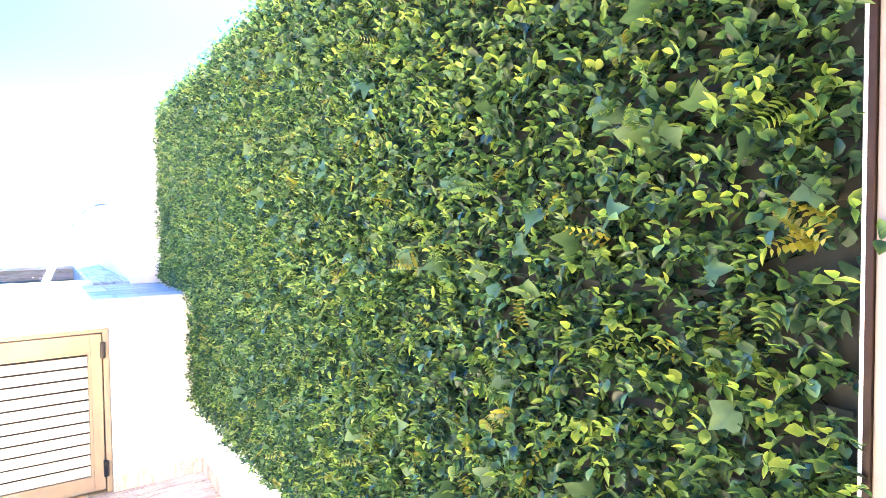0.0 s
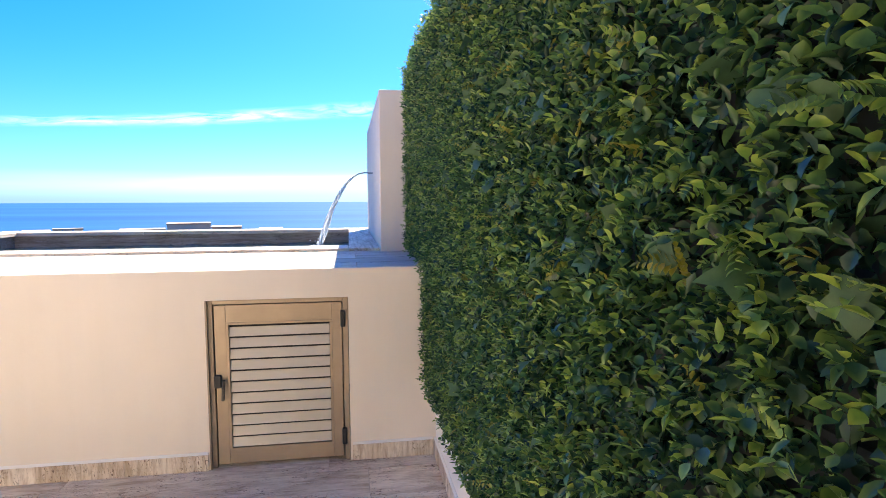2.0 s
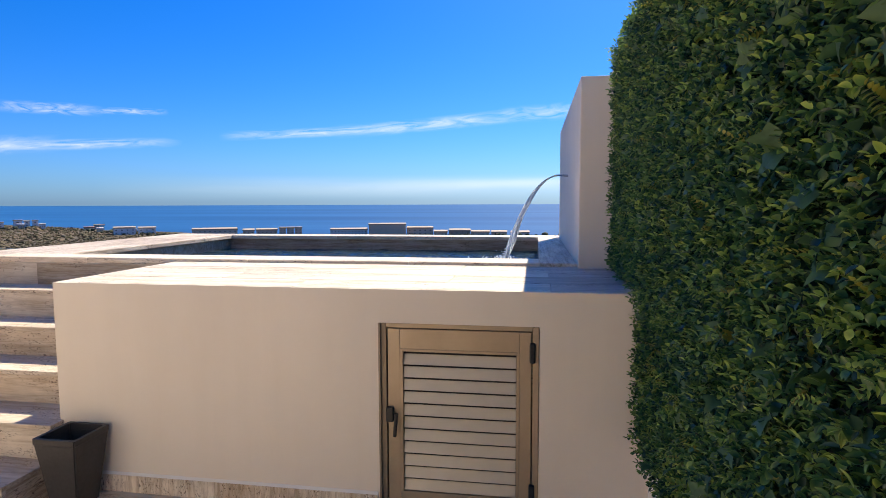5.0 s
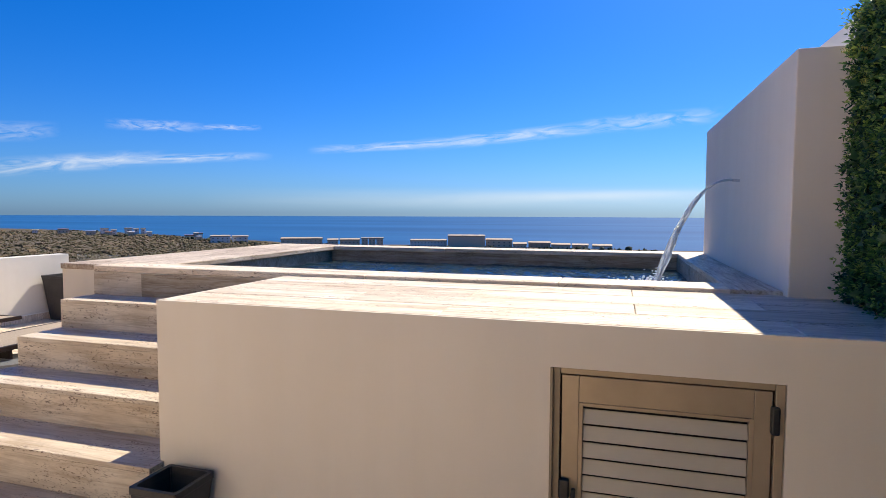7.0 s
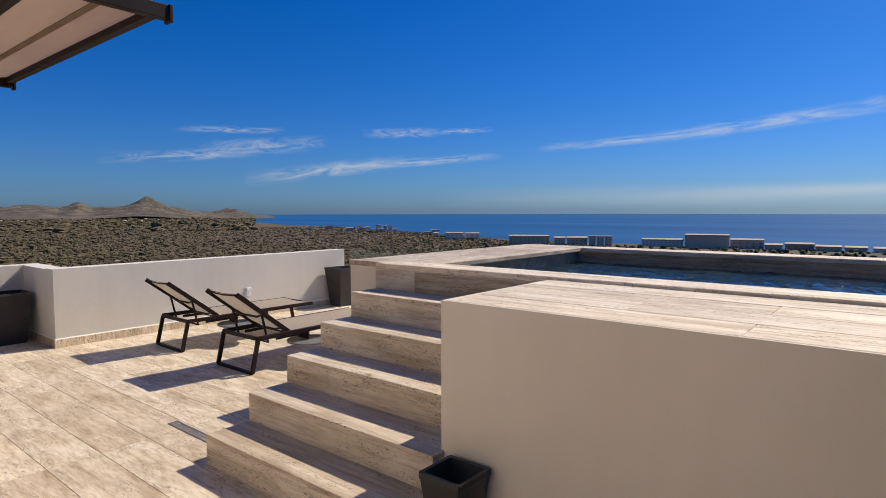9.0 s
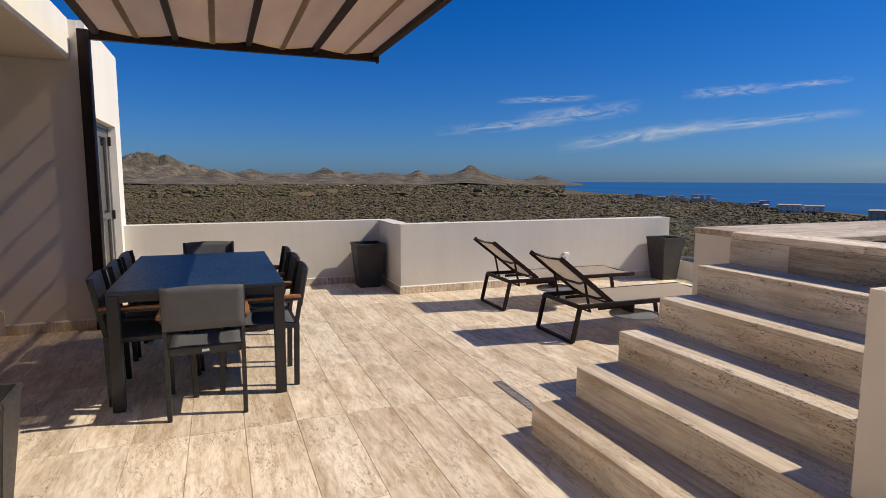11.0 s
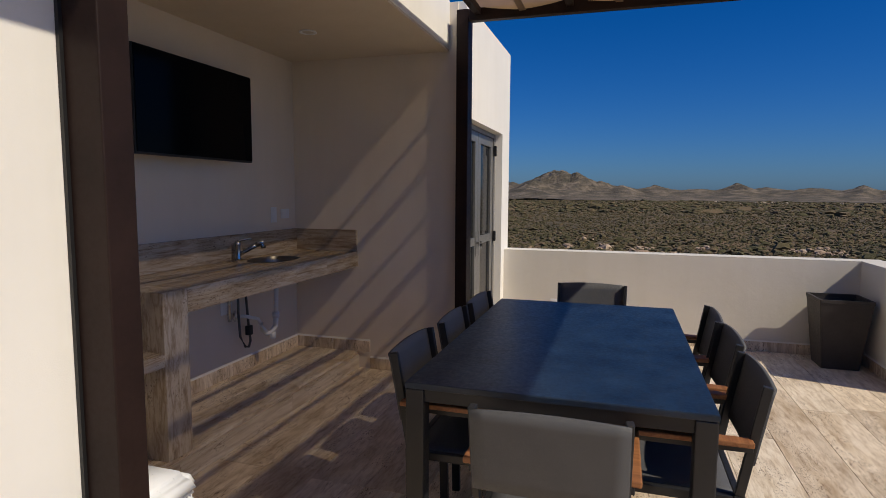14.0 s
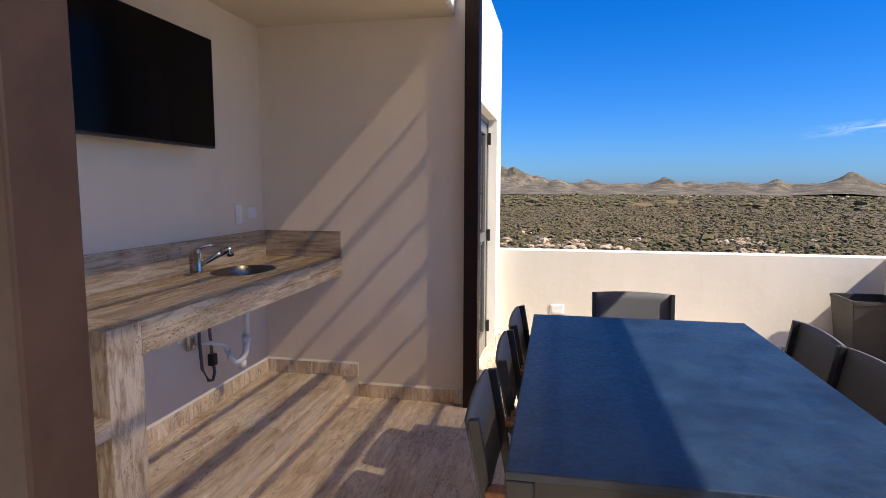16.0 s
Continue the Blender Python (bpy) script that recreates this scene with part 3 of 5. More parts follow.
scatter("scrub", 44000, plain_spot(28, 107, 215, 1015, 1.35), 0.62, 0.56, 0.5, M["bush"],
        "dry olive and brown desert scrub covering the plain", "scrub", 1, 0.42)
scatter("low_trees", 2000, plain_spot(66, 107, 225, 825, 1.2), 0.95, 0.75, 0.6, M["bush"],
        "low thorn trees standing out of the scrub", "scrub", 3)
scatter("far_scrub", 15000, lambda r: (r.uniform(57, 108), 850 + 1600 * r.uniform(0, 1)), 1.9, 0.45, 0.5, M["bush"],
        "olive scrub thinning out towards the hills", "scrub", 6, 0.5)


def rocky(r):
    """Clumped along the near bank of the dry wash."""
    c = r.randint(0, 34)
    q = np.random.RandomState(100 + c)
    return q.uniform(68, 107) + r.normal(0, 0.5), 252 + 100 * q.uniform(0, 1) ** 1.5 + r.normal(0, 4)


scatter("boulders", 460, rocky, 0.75, 0.6, 0.35, M["rock"], "pale sandstone boulders among the scrub", "rocks", 2, 0.55)


def flat(name, color, rough=0.8):
    return plain(name, color, rough, 0.0, 0.1, 0.0, False)


M["town_tan"] = flat("tan_render", (0.62, 0.48, 0.35))
M["town_white"] = flat("white_render", (0.76, 0.71, 0.65))
M["town_brown"] = flat("brown_render", (0.44, 0.33, 0.235))
M["town_roof"] = flat("clay_roof", (0.34, 0.16, 0.09))
M["window"] = plain("far_window", (0.16, 0.14, 0.12), 0.3)
M["palm"] = leafy("far_trees", [(0.0, (0.02, 0.03, 0.012)), (1.0, (0.06, 0.07, 0.03))])


def far_building(yaw_l, yaw_r, dist, top, mat, storeys=3, bays=6, label="tan hotel block by the sea", name="hotel_building", roof=None, depth=22.0):
    """A block seen across the plain: body, roof slab, windows by storey."""
    yaw = (yaw_l + yaw_r) / 2
    width = dist * math.tan(radians(yaw_l - yaw_r))
    z_top = 1.45 + dist * math.tan(radians(top))
    h = z_top - GROUND_Z
    ob = thing(name, Matrix.Translation(at_bearing(yaw, dist)) @ pose(0, 0, 0, 0, 0, yaw), label, "building", "far buildings")
    part("wall", box(-width / 2, width / 2, 0, depth, -1, h - 0.9), M[mat], ob)
    part("roof", box(-width / 2 - 0.4, width / 2 + 0.4, -0.4, depth + 0.4, h - 0.9, h), M[roof or "town_brown"], ob)
    sh = (h - 1.2) / storeys
    bw = width / max(1, bays)
    for s in range(storeys):
        for b in range(bays):
            part("window", box(-width / 2 + bw * (b + 0.36), -width / 2 + bw * (b + 0.64), -0.15, 0.3, sh * (s + 0.38), sh * (s + 0.70)), M["window"], ob)
    return ob


far_building(32.3, 28.4, 455, -2.45, "town_tan", 3, 9, "long tan hotel with a flat roof by the sea", roof="town_brown")
far_building(27.9, 26.9, 455, -2.60, "town_tan", 2, 3)
far_building(26.7, 24.8, 455, -2.58, "town_tan", 2, 5, roof="town_brown")
for a, b in ((24.6, 24.0), (23.9, 23.25), (23.15, 22.5)):
    far_building(a, b, 450, -2.42, "town_tan", 3, 2, "tall tan tower block by the sea", depth=9)
far_building(19.8, 16.2, 458, -2.66, "town_white", 2, 11, "low white hotel with tall narrow openings", roof="town_brown")
far_building(16.05, 12.4, 446, -2.19, "town_tan", 2, 0, "large plain tan hotel block by the sea")
far_building(12.3, 9.7, 452, -2.56, "town_tan", 2, 5)
far_building(9.6, 8.3, 446, -2.95, "town_tan", 1, 4, "low tan annex by the sea")
far_building(8.1, 6.0, 456, -2.82, "town_brown", 2, 4, "low brown hotel wing by the sea")
far_building(5.9, 4.1, 448, -2.98, "town_tan", 1, 4, "low tan annex by the sea")
far_building(3.9, 2.4, 455, -3.0, "town_tan", 1, 3, "low tan annex by the sea")
far_building(2.0, 0.2, 450, -3.02, "town_white", 1, 4, "low pale building by the sea")
far_building(38.6, 36.9, 540, -2.15, "town_white", 2, 4, "white hotel beyond the plain")
far_building(36.7, 35.3, 545, -2.2, "town_white", 2, 3, "white hotel beyond the plain")
for a, b, t in ((47.4, 46.8, -1.38), (46.6, 46.2, -1.5), (45.6, 45.0, -1.36), (44.9, 44.5, -1.42), (44.35, 43.95, -1.4)):
    far_building(a, b, 790, t, "town_white", 2, 1, "small white tower block on the coast", depth=12)
trng = random.Random(8)
for i in range(12):
    yaw = trng.uniform(35.5, 54)
    dist = 560 + (yaw - 35.5) * 19 + trng.uniform(-40, 30)
    base_el = -math.degrees(math.atan(26.4 / dist))
    far_building(yaw, yaw - trng.uniform(0.35, 0.8), dist, base_el + trng.uniform(0.28, 0.45), trng.choice(("town_white", "town_tan", "town_tan")), 1, 3,
                 "small house on the coastal plain", "house_building", trng.choice(("town_roof", "town_tan", "town_white")), 10)
scatter("foothill_houses", 80, lambda r: (r.uniform(58, 83), 1750 + 520 * r.uniform(0, 1)), 2.3, 0.6, 0.25, M["town_tan"],
        "small pale houses at the foot of the hills", "houses", 9)
scatter("coastal_trees", 520, lambda r: (lambda y: (y, (440 if y < 34 else 520 + (y - 34) * 20) + r.uniform(-45, 12)))(r.uniform(-4, 54)), 0.9, 0.9, 0.35, M["palm"],
        "dark palms and trees along the coast", "trees", 4)



def cloud_material(name, stretch, lo, hi, opacity, twist=1.1):
    """Thin vapour: see-through streaks, glowing to look sunlit, that fade out towards their rim."""
    k = Mat(name)
    tc = k.n("ShaderNodeTexCoord")
    mp = k.n("ShaderNodeMapping")
    mp.inputs["Scale"].default_value = stretch
    k.l(tc.outputs["UV"], mp.inputs["Vector"])
    info = k.n("ShaderNodeObjectInfo")
    mu = k.n("ShaderNodeMath", operation="MULTIPLY")
    mu.inputs[1].default_value = 40.0
    k.l(info.outputs["Random"], mu.inputs[0])
    ad = k.n("ShaderNodeVectorMath", operation="ADD")
    k.l(mp.outputs["Vector"], ad.inputs[0])
    k.l(mu.outputs[0], ad.inputs[1])
    nz = k.noise(ad.outputs["Vector"], 1.0, 7.0, 0.58, twist)
    sep = k.n("ShaderNodeSeparateXYZ")
    k.l(tc.outputs["UV"], sep.inputs[0])

    def times(p, q):
        m = k.n("ShaderNodeMath", operation="MULTIPLY")
        for i, v in enumerate((p, q)):
            if isinstance(v, float):
                m.inputs[i].default_value = v
            else:
                k.l(v, m.inputs[i])
        return m.outputs[0]

    def hump(sock):
        om = k.n("ShaderNodeMath", operation="SUBTRACT")
        om.inputs[0].default_value = 1.0
        k.l(sock, om.inputs[1])
        return times(times(sock, om.outputs[0]), 4.0)

    hx, hy = hump(sep.outputs["X"]), hump(sep.outputs["Y"])
    rim = times(times(hx, hy), hy)
    al = times(times(rim, k.ramp(nz, [(lo, (0, 0, 0)), (hi, (1, 1, 1))])), opacity)
    em = k.n("ShaderNodeEmission")
    em.inputs["Color"].default_value = (0.93, 0.96, 1.0, 1)
    em.inputs["Strength"].default_value = 0.75
    tr = k.n("ShaderNodeBsdfTransparent")
    mxs = k.n("ShaderNodeMixShader")
    k.l(al, mxs.inputs[0])
    k.l(tr.outputs[0], mxs.inputs[1])
    k.l(em.outputs[0], mxs.inputs[2])
    k.l(mxs.outputs[0], k.nt.nodes["Material Output"].inputs["Surface"])
    return k.m


M["cloud"] = cloud_material("cirrus", (4.5, 2.4, 1.0), 0.38, 0.80, 0.72)
# haze: pale horizon air painted on as a faintly glowing sheet
M["haze"] = cloud_material("horizon_haze", (2.5, 1.0, 1.0), 0.12, 0.75, 0.34, 0.4)


def cloud(yaw_l, elev_l, yaw_r, elev_r, thick, mat="cloud"):
    """Streak of high cloud or painted haze, bearing to bearing, thick degrees deep."""
    n = 14
    vs, uv = [], []
    for i in range(n + 1):
        f = i / n
        yaw = yaw_l + (yaw_r - yaw_l) * f
        el = elev_l + (elev_r - elev_l) * f
        for s in (-0.5, 0.5):
            e = el + s * thick
            vs.append(at_bearing(yaw, 4500, 1.4 + 4500 * math.tan(radians(e))))
            uv.append((f, s + 0.5))
    faces = [(2 * i, 2 * i + 2, 2 * i + 3, 2 * i + 1) for i in range(n)]
    me = bpy.data.meshes.new("cloud")
    me.from_pydata(vs, [], faces)
    layer = me.uv_layers.new(name="UVMap")
    for loop in me.loops:
        layer.data[loop.index].uv = uv[loop.vertex_index]
    me.materials.append(M[mat])
    ob = new("cloud", me)
    ob.visible_shadow = False
    return tagged(ob, "thin white streak of high cloud, or painted haze at the horizon", "cloud", kind="structure")


for row in ((58, 3.0, 42, 5.0, 1.9), (50, 4.2, 33, 5.4, 1.1), (62, 5.6, 50, 6.6, 1.9), (47, 7.5, 39, 7.7, 1.2), (40, 7.7, 34, 7.9, 0.7), (30, 6.0, 12, 7.2, 1.1), (20, 6.6, -2, 8.6, 1.6),
            (4, 8.2, -9, 8.8, 1.9), (70, 4.5, 56, 5.6, 1.3), (64, 7.4, 54, 7.6, 0.8), (40, 1.3, -16, 1.6, 2.6, "haze"), (16, 1.6, -16, 1.9, 1.4, "haze")):
    cloud(*row)

# ---- the hatch door in the pool block ----
hatch = thing("hatch_door", pose(-0.019, DECK_Y, 0), "closed champagne aluminium louvred hatch door", "door")
# left jamb and its strip take the darker aluminium
part("jamb", box(0.002, 0.030, 0.012, 0.07, 0.003, 0.91, 0.002), M["bronze_dark"], hatch)
part("jamb", box(0.704, 0.731, 0.006, 0.07, 0.003, 0.91, 0.002), M["bronze"], hatch)
part("head", box(0.031, 0.703, 0.010, 0.07, 0.890, 0.911, 0.002), M["bronze"], hatch)
part("weather_strip", box(-0.004, 0.006, -0.006, 0.011, 0.003, 0.912, 0.001), M["bronze_dark"], hatch)
leaf = part("leaf_frame", boxes([(0.036, 0.094, 0.016, 0.052, 0.02, 0.884), (0.646, 0.698, 0.016, 0.052, 0.02, 0.884),
                                 (0.0945, 0.6455, 0.0165, 0.052, 0.79, 0.884), (0.0945, 0.6455, 0.0165, 0.052, 0.02, 0.105)], 0.002), M["bronze"], hatch)
part("bead", boxes([(0.0945, 0.108, 0.013, 0.04, 0.105, 0.79), (0.632, 0.6455, 0.013, 0.04, 0.105, 0.79), (0.108, 0.632, 0.013, 0.04, 0.778, 0.79)], 0.001), M["bronze"], leaf)
for i in range(11):
    part("slat", box(0.109, 0.631, -0.003, 0.003, -0.0255, 0.0255, 0.002, pose(0, 0.030, 0.134 + 0.0605 * i, -20, 0, 0)), M["slat"], leaf)
# added black sheet: paints the shade seen between the slats
part("backing", box(0.095, 0.645, 0.053, 0.056, 0.1, 0.8), M["black"], leaf)
for z in (0.14, 0.795):
    part("hinge", boxes([(0.690, 0.716, -0.012, 0.015, z - 0.045, z + 0.045)], 0.006), M["black"], hatch)
lock = part("latch", box(0.030, 0.066, -0.010, 0.016, 0.445, 0.515, 0.006), M["black"], hatch)
part("latch_handle", box(0.040, 0.056, -0.030, -0.011, 0.385, 0.50, 0.006, pose(0, 0, 0, 0, 4, 0)), M["black"], lock)


# ---- planters ----
def square_shell(prof, cap=True):
    """A square tapered shell from (half width, height) pairs, with softened corners."""
    bm = bmesh.new()
    rings = [[bm.verts.new((sx * r, sy * r, z)) for sx, sy in ((-1, -1), (1, -1), (1, 1), (-1, 1))] for r, z in prof]
    for a, b in zip(rings, rings[1:]):
        for j in range(4):
            bm.faces.new((a[j], a[(j + 1) % 4], b[(j + 1) % 4], b[j]))
    if cap:
        bm.faces.new(rings[0][::-1])
        bm.faces.new(rings[-1])
    else:
        for j in range(4):
            bm.faces.new((rings[-1][j], rings[-1][(j + 1) % 4], rings[0][(j + 1) % 4], rings[0][j]))
    corner = [e for e in bm.edges if abs(e.verts[0].co.z - e.verts[1].co.z) > 0.02]
    bmesh.ops.bevel(bm, geom=corner, offset=0.006, segments=2, affect="EDGES")
    bmesh.ops.recalc_face_normals(bm, faces=bm.faces)
    return bm


def planter(x, y, half_top, half_bottom, h, label, turn=0.0):
    """A tall square tapered planter: body with a false floor, and a rolled rim."""
    ob = thing("planter", pose(x, y, 0.001, 0, 0, turn), label, "planter", "charcoal planters")
    t = 0.016
    part("body", square_shell([(half_bottom, 0.0), (half_top * 0.985, h - 0.031), (half_top - t, h - 0.031), (half_bottom - t + 0.02, h * 0.5)]), M["pot"], ob)
    part("rim", square_shell([(half_top * 0.985, h - 0.0305), (half_top + 0.002, h - 0.026), (half_top + 0.002, h), (half_top - t, h), (half_top - t, h - 0.0305)], False), M["pot"], ob)
    return ob


planter(-1.53, 3.69, 0.112, 0.072, 0.36, "small empty charcoal tapered planter beside the steps")
planter(-3.325, 0.905, 0.140, 0.085, 0.52, "empty charcoal tapered planter against the house wall", 2)
planter(-7.93, 3.69, 0.19, 0.135, 0.575, "empty charcoal tapered planter in the parapet corner")
planter(-7.00, 7.80, 0.185, 0.125, 0.60, "empty charcoal tapered planter by the glass rail")

# ---- pergola ----
k = Mat("canopy_fabric")
n1 = k.noise(k.coord((1, 1, 1)), 420.0, 2.0)
n2 = k.noise(k.coord((0.6, 3, 1)), 1.6, 4.0)
c = k.ramp(n2, [(0.3, (0.42, 0.27, 0.14)), (0.7, (0.50, 0.33, 0.18))])
di = k.n("ShaderNodeBsdfDiffuse")
tl = k.n("ShaderNodeBsdfTranslucent")
tp = k.n("ShaderNodeBsdfTransparent")
k.l(c, di.inputs["Color"])
k.l(c, tl.inputs["Color"])
m1 = k.n("ShaderNodeMixShader")
m1.inputs[0].default_value = 0.34
k.l(di.outputs[0], m1.inputs[1])
k.l(tl.outputs[0], m1.inputs[2])
m2 = k.n("ShaderNodeMixShader")
m2.inputs[0].default_value = 0.14
tp.inputs["Color"].default_value = (1.0, 0.9, 0.75, 1)
k.l(m1.outputs[0], m2.inputs[1])
k.l(tp.outputs[0], m2.inputs[2])
k.l(m2.outputs[0], k.nt.nodes["Material Output"].inputs["Surface"])
M["canopy"] = k.m
M["seam"] = plain("canopy_seam", (0.20, 0.135, 0.085), 0.9)

perg = thing("pergola", pose(-5.06, 0.80, 0), "dark brown steel pergola with a taut tan fabric canopy", "pergola")
PX0, PX1 = -1.575, 1.485
part("post", box(-1.64, -1.515, -0.026, 0.062, 0.001, 2.72, 0.004), M["frame"], perg)
part("post", box(1.459, 1.548, -0.098, 0.013, 0.001, 2.72, 0.004), M["frame"], perg)
# black strip puts the shade of the gap by the wall into colour
part("joint_strip", box(1.5485, 1.558, -0.0985, -0.088, 0.001, 2.72), M["black"], perg, "black strip painting in the shaded gap against the wall")
for x in (-1.575, 1.455):
    part("side_beam", box(x, x + 0.06, 0.067, 2.69, 2.635, 2.72, 0.004), M["frame"], perg)
    part("beam_end", box(x - 0.008, x + 0.068, 2.69, 2.71, 2.62, 2.725, 0.003), M["frame"], perg)
BAT = [0.13, 0.77, 1.41, 2.04, 2.66]
for y in BAT:
    w = 0.05 if y < 2.6 else 0.06
    part("batten", box(PX0 + 0.061, 1.454, y - w / 2, y + w / 2, 2.672, 2.718, 0.003), M["frame"], perg)
bm = bmesh.new()
prev = None
nf = 10
for b in range(4):
    for i in range(nf + (1 if b == 3 else 0)):
        f = i / nf
        y = BAT[b] + (BAT[b + 1] - BAT[b]) * f
        z = 2.728 - 0.045 * (1 - abs(2 * f - 1) ** 1.6)
        cur = [bm.verts.new((PX0 - 0.0 + 3.08 * q / 12, y, z + 0.004 * noise.noise((q * 0.8, y * 5, 0)))) for q in range(13)]
        if prev:
            for q in range(12):
                bm.faces.new((prev[q], prev[q + 1], cur[q + 1], cur[q]))
        prev = cur
part("canopy", bm, M["canopy"], perg, "tan translucent sun fabric", smooth=True)
for b in range(4):
    y = (BAT[b] + BAT[b + 1]) / 2
    part("seam_strip", box(PX0 + 0.065, 1.45, y - 0.024, y + 0.024, 2.672, 2.676), M["seam"], perg)

# ---- bar niche ----
counter = thing("bar_counter", pose(-5.62, -0.33, 0.135), "built-in travertine bar counter with a stone leg panel", "counter")
for row in ((-1.029, -0.5205, -0.284, 0.275), (-0.1195, 0.87, -0.284, 0.275), (-0.52, -0.12, -0.284, -0.175), (-0.52, -0.12, 0.125, 0.275)):
    top = part("worktop", box(*row, 0.693, 0.813), M["trav_dark"], counter)
part("leg_panel", box(0.871, 1.03, -0.284, 0.276, 0.001, 0.813, 0.003), M["trav_post"], counter)
part("backsplash", box(-1.029, 1.03, -0.2845, -0.262, 0.8135, 0.985, 0.002), M["trav_dark"], counter)
part("side_splash", box(-1.029, -1.008, -0.2615, 0.270, 0.8135, 0.985, 0.002), M["trav_dark_y"], counter)
part("low_shelf", box(1.031, 2.80, -0.284, 0.276, 0.465, 0.53, 0.003), M["trav_dark"], counter)
part("low_splash", box(1.031, 2.80, -0.2845, -0.262, 0.5305, 0.80, 0.002), M["trav_dark"], counter)

sink = thing("sink", pose(-5.94, -0.355, 0.948), "oval stainless steel bar sink set in the counter", "sink")
bm = bmesh.new()
prof = [(0.06, -0.155), (0.6, -0.150), (0.86, -0.125), (0.96, -0.04), (0.985, 0.002), (1.0, 0.004), (1.28, 0.004)]
rings = []
for s, z in prof:
    ring = []
    for j in range(40):
        a = 2 * math.pi * j / 40
        cx, cy = abs(math.cos(a)) ** 0.75 * math.copysign(1, math.cos(a)), abs(math.sin(a)) ** 0.75 * math.copysign(1, math.sin(a))
        px, py = (cx * 0.198 * min(s, 1.0), cy * 0.148 * min(s, 1.0))
        if s > 1:
            px, py = max(-0.2, min(0.2, cx * 0.3)), max(-0.15, min(0.15, cy * 0.25))
        ring.append(bm.verts.new((px, py, z)))
    rings.append(ring)
for a, b in zip(rings[:-1], rings[1:-1]):
    for j in range(40):
        bm.faces.new((a[j], a[(j + 1) % 40], b[(j + 1) % 40], b[j]))
bm.faces.new(rings[0])
loose = [v for v in bm.verts if not v.link_faces]
bmesh.ops.delete(bm, geom=loose, context="VERTS")
bmesh.ops.recalc_face_normals(bm, faces=bm.faces)
bmesh.ops.reverse_faces(bm, faces=bm.faces)
bowl = part("bowl", bm, M["sink_steel"], sink, smooth=True)
part("drain_ring", lathe([(0.03, -0.156), (0.034, -0.152), (0.026, -0.149)], 20), M["steel"], bowl)
# stone rim that fills the square cut round the oval bowl
bm = bmesh.new()
inner, outer = [], []
for j in range(40):
    a = 2 * math.pi * j / 40
    cx, cy = abs(math.cos(a)) ** 0.75 * math.copysign(1, math.cos(a)), abs(math.sin(a)) ** 0.75 * math.copysign(1, math.sin(a))
    inner.append(bm.verts.new((cx * 0.196, cy * 0.146, 0)))
    m = max(abs(math.cos(a)) / 0.2, abs(math.sin(a)) / 0.15)
    outer.append(bm.verts.new((math.cos(a) / m, math.sin(a) / m, 0)))
for j in range(40):
    bm.faces.new((inner[j], inner[(j + 1) % 40], outer[(j + 1) % 40], outer[j]))
bmesh.ops.recalc_face_normals(bm, faces=bm.faces)
ext = bmesh.ops.extrude_face_region(bm, geom=bm.faces[:])
bmesh.ops.translate(bm, vec=(0, 0, -0.02), verts=[g for g in ext["geom"] if isinstance(g, bmesh.types.BMVert)])
bmesh.ops.recalc_face_normals(bm, faces=bm.faces)
part("worktop_cutout", bm, M["trav_dark"], counter, m=pose(-0.32, -0.025, 0.8132))

tap = thing("faucet", pose(-5.80, -0.545, 0.9485) @ Matrix.Scale(0.8, 4), "chrome single-lever kitchen faucet", "faucet")
part("base_plate", box(-0.125, 0.125, -0.03, 0.03, 0, 0.009, 0.004), M["chrome"], tap)
part("body", lathe([(0.030, 0.009), (0.029, 0.02), (0.024, 0.035), (0.023, 0.125), (0.026, 0.135), (0.024, 0.155), (0.010, 0.165)], 24), M["chrome"], tap, smooth=True)
head = part("spout", tube([(0, 0.005, 0.045), (-0.035, 0.045, 0.075), (-0.07, 0.085, 0.105), (-0.10, 0.12, 0.130)], 0.015, 14,
                          radii=[0.016, 0.017, 0.019, 0.022]), M["chrome"], tap, smooth=True)
part("spray_head", tube([(-0.095, 0.115, 0.126), (-0.115, 0.138, 0.145), (-0.128, 0.153, 0.142), (-0.134, 0.160, 0.118), (-0.136, 0.162, 0.100)], 0.02, 14,
                        radii=[0.022, 0.027, 0.029, 0.025, 0.021]), M["chrome"], head, smooth=True)
part("lever", tube([(0, 0, 0.158), (-0.02, 0.02, 0.172), (-0.055, 0.055, 0.180), (-0.085, 0.085, 0.178)], 0.008, 10, radii=[0.013, 0.011, 0.009, 0.007]), M["chrome"], tap, smooth=True)

trap = thing("drain_pipe", pose(-6.03, -0.45, 0.865), "white plastic sink drain with a P-trap", "pipe")
part("tailpiece", tube([(0, 0.05, -0.08), (0, 0.04, -0.34)], 0.0165, 14), M["plastic"], trap, smooth=True)
part("collar", tube([(0, 0.04, -0.31), (0, 0.04, -0.35)], 0.025, 14), M["plastic"], trap, smooth=True)
part("bend", tube([(0, 0.04, -0.34), (0, 0.035, -0.41), (0.02, 0.02, -0.45), (0.055, 0.0, -0.455), (0.08, -0.02, -0.42), (0.085, -0.03, -0.38)], 0.0185, 14), M["plastic"], trap, smooth=True)
part("cleanout", tube([(0.015, 0.02, -0.455), (0.015, 0.02, -0.50)], 0.022, 14), M["plastic"], trap, smooth=True)
part("wall_arm", tube([(0.085, -0.03, -0.38), (0.10, -0.04, -0.345), (0.16, -0.10, -0.32), (0.20, -0.163, -0.315)], 0.0125, 12), M["plastic"], trap, smooth=True)
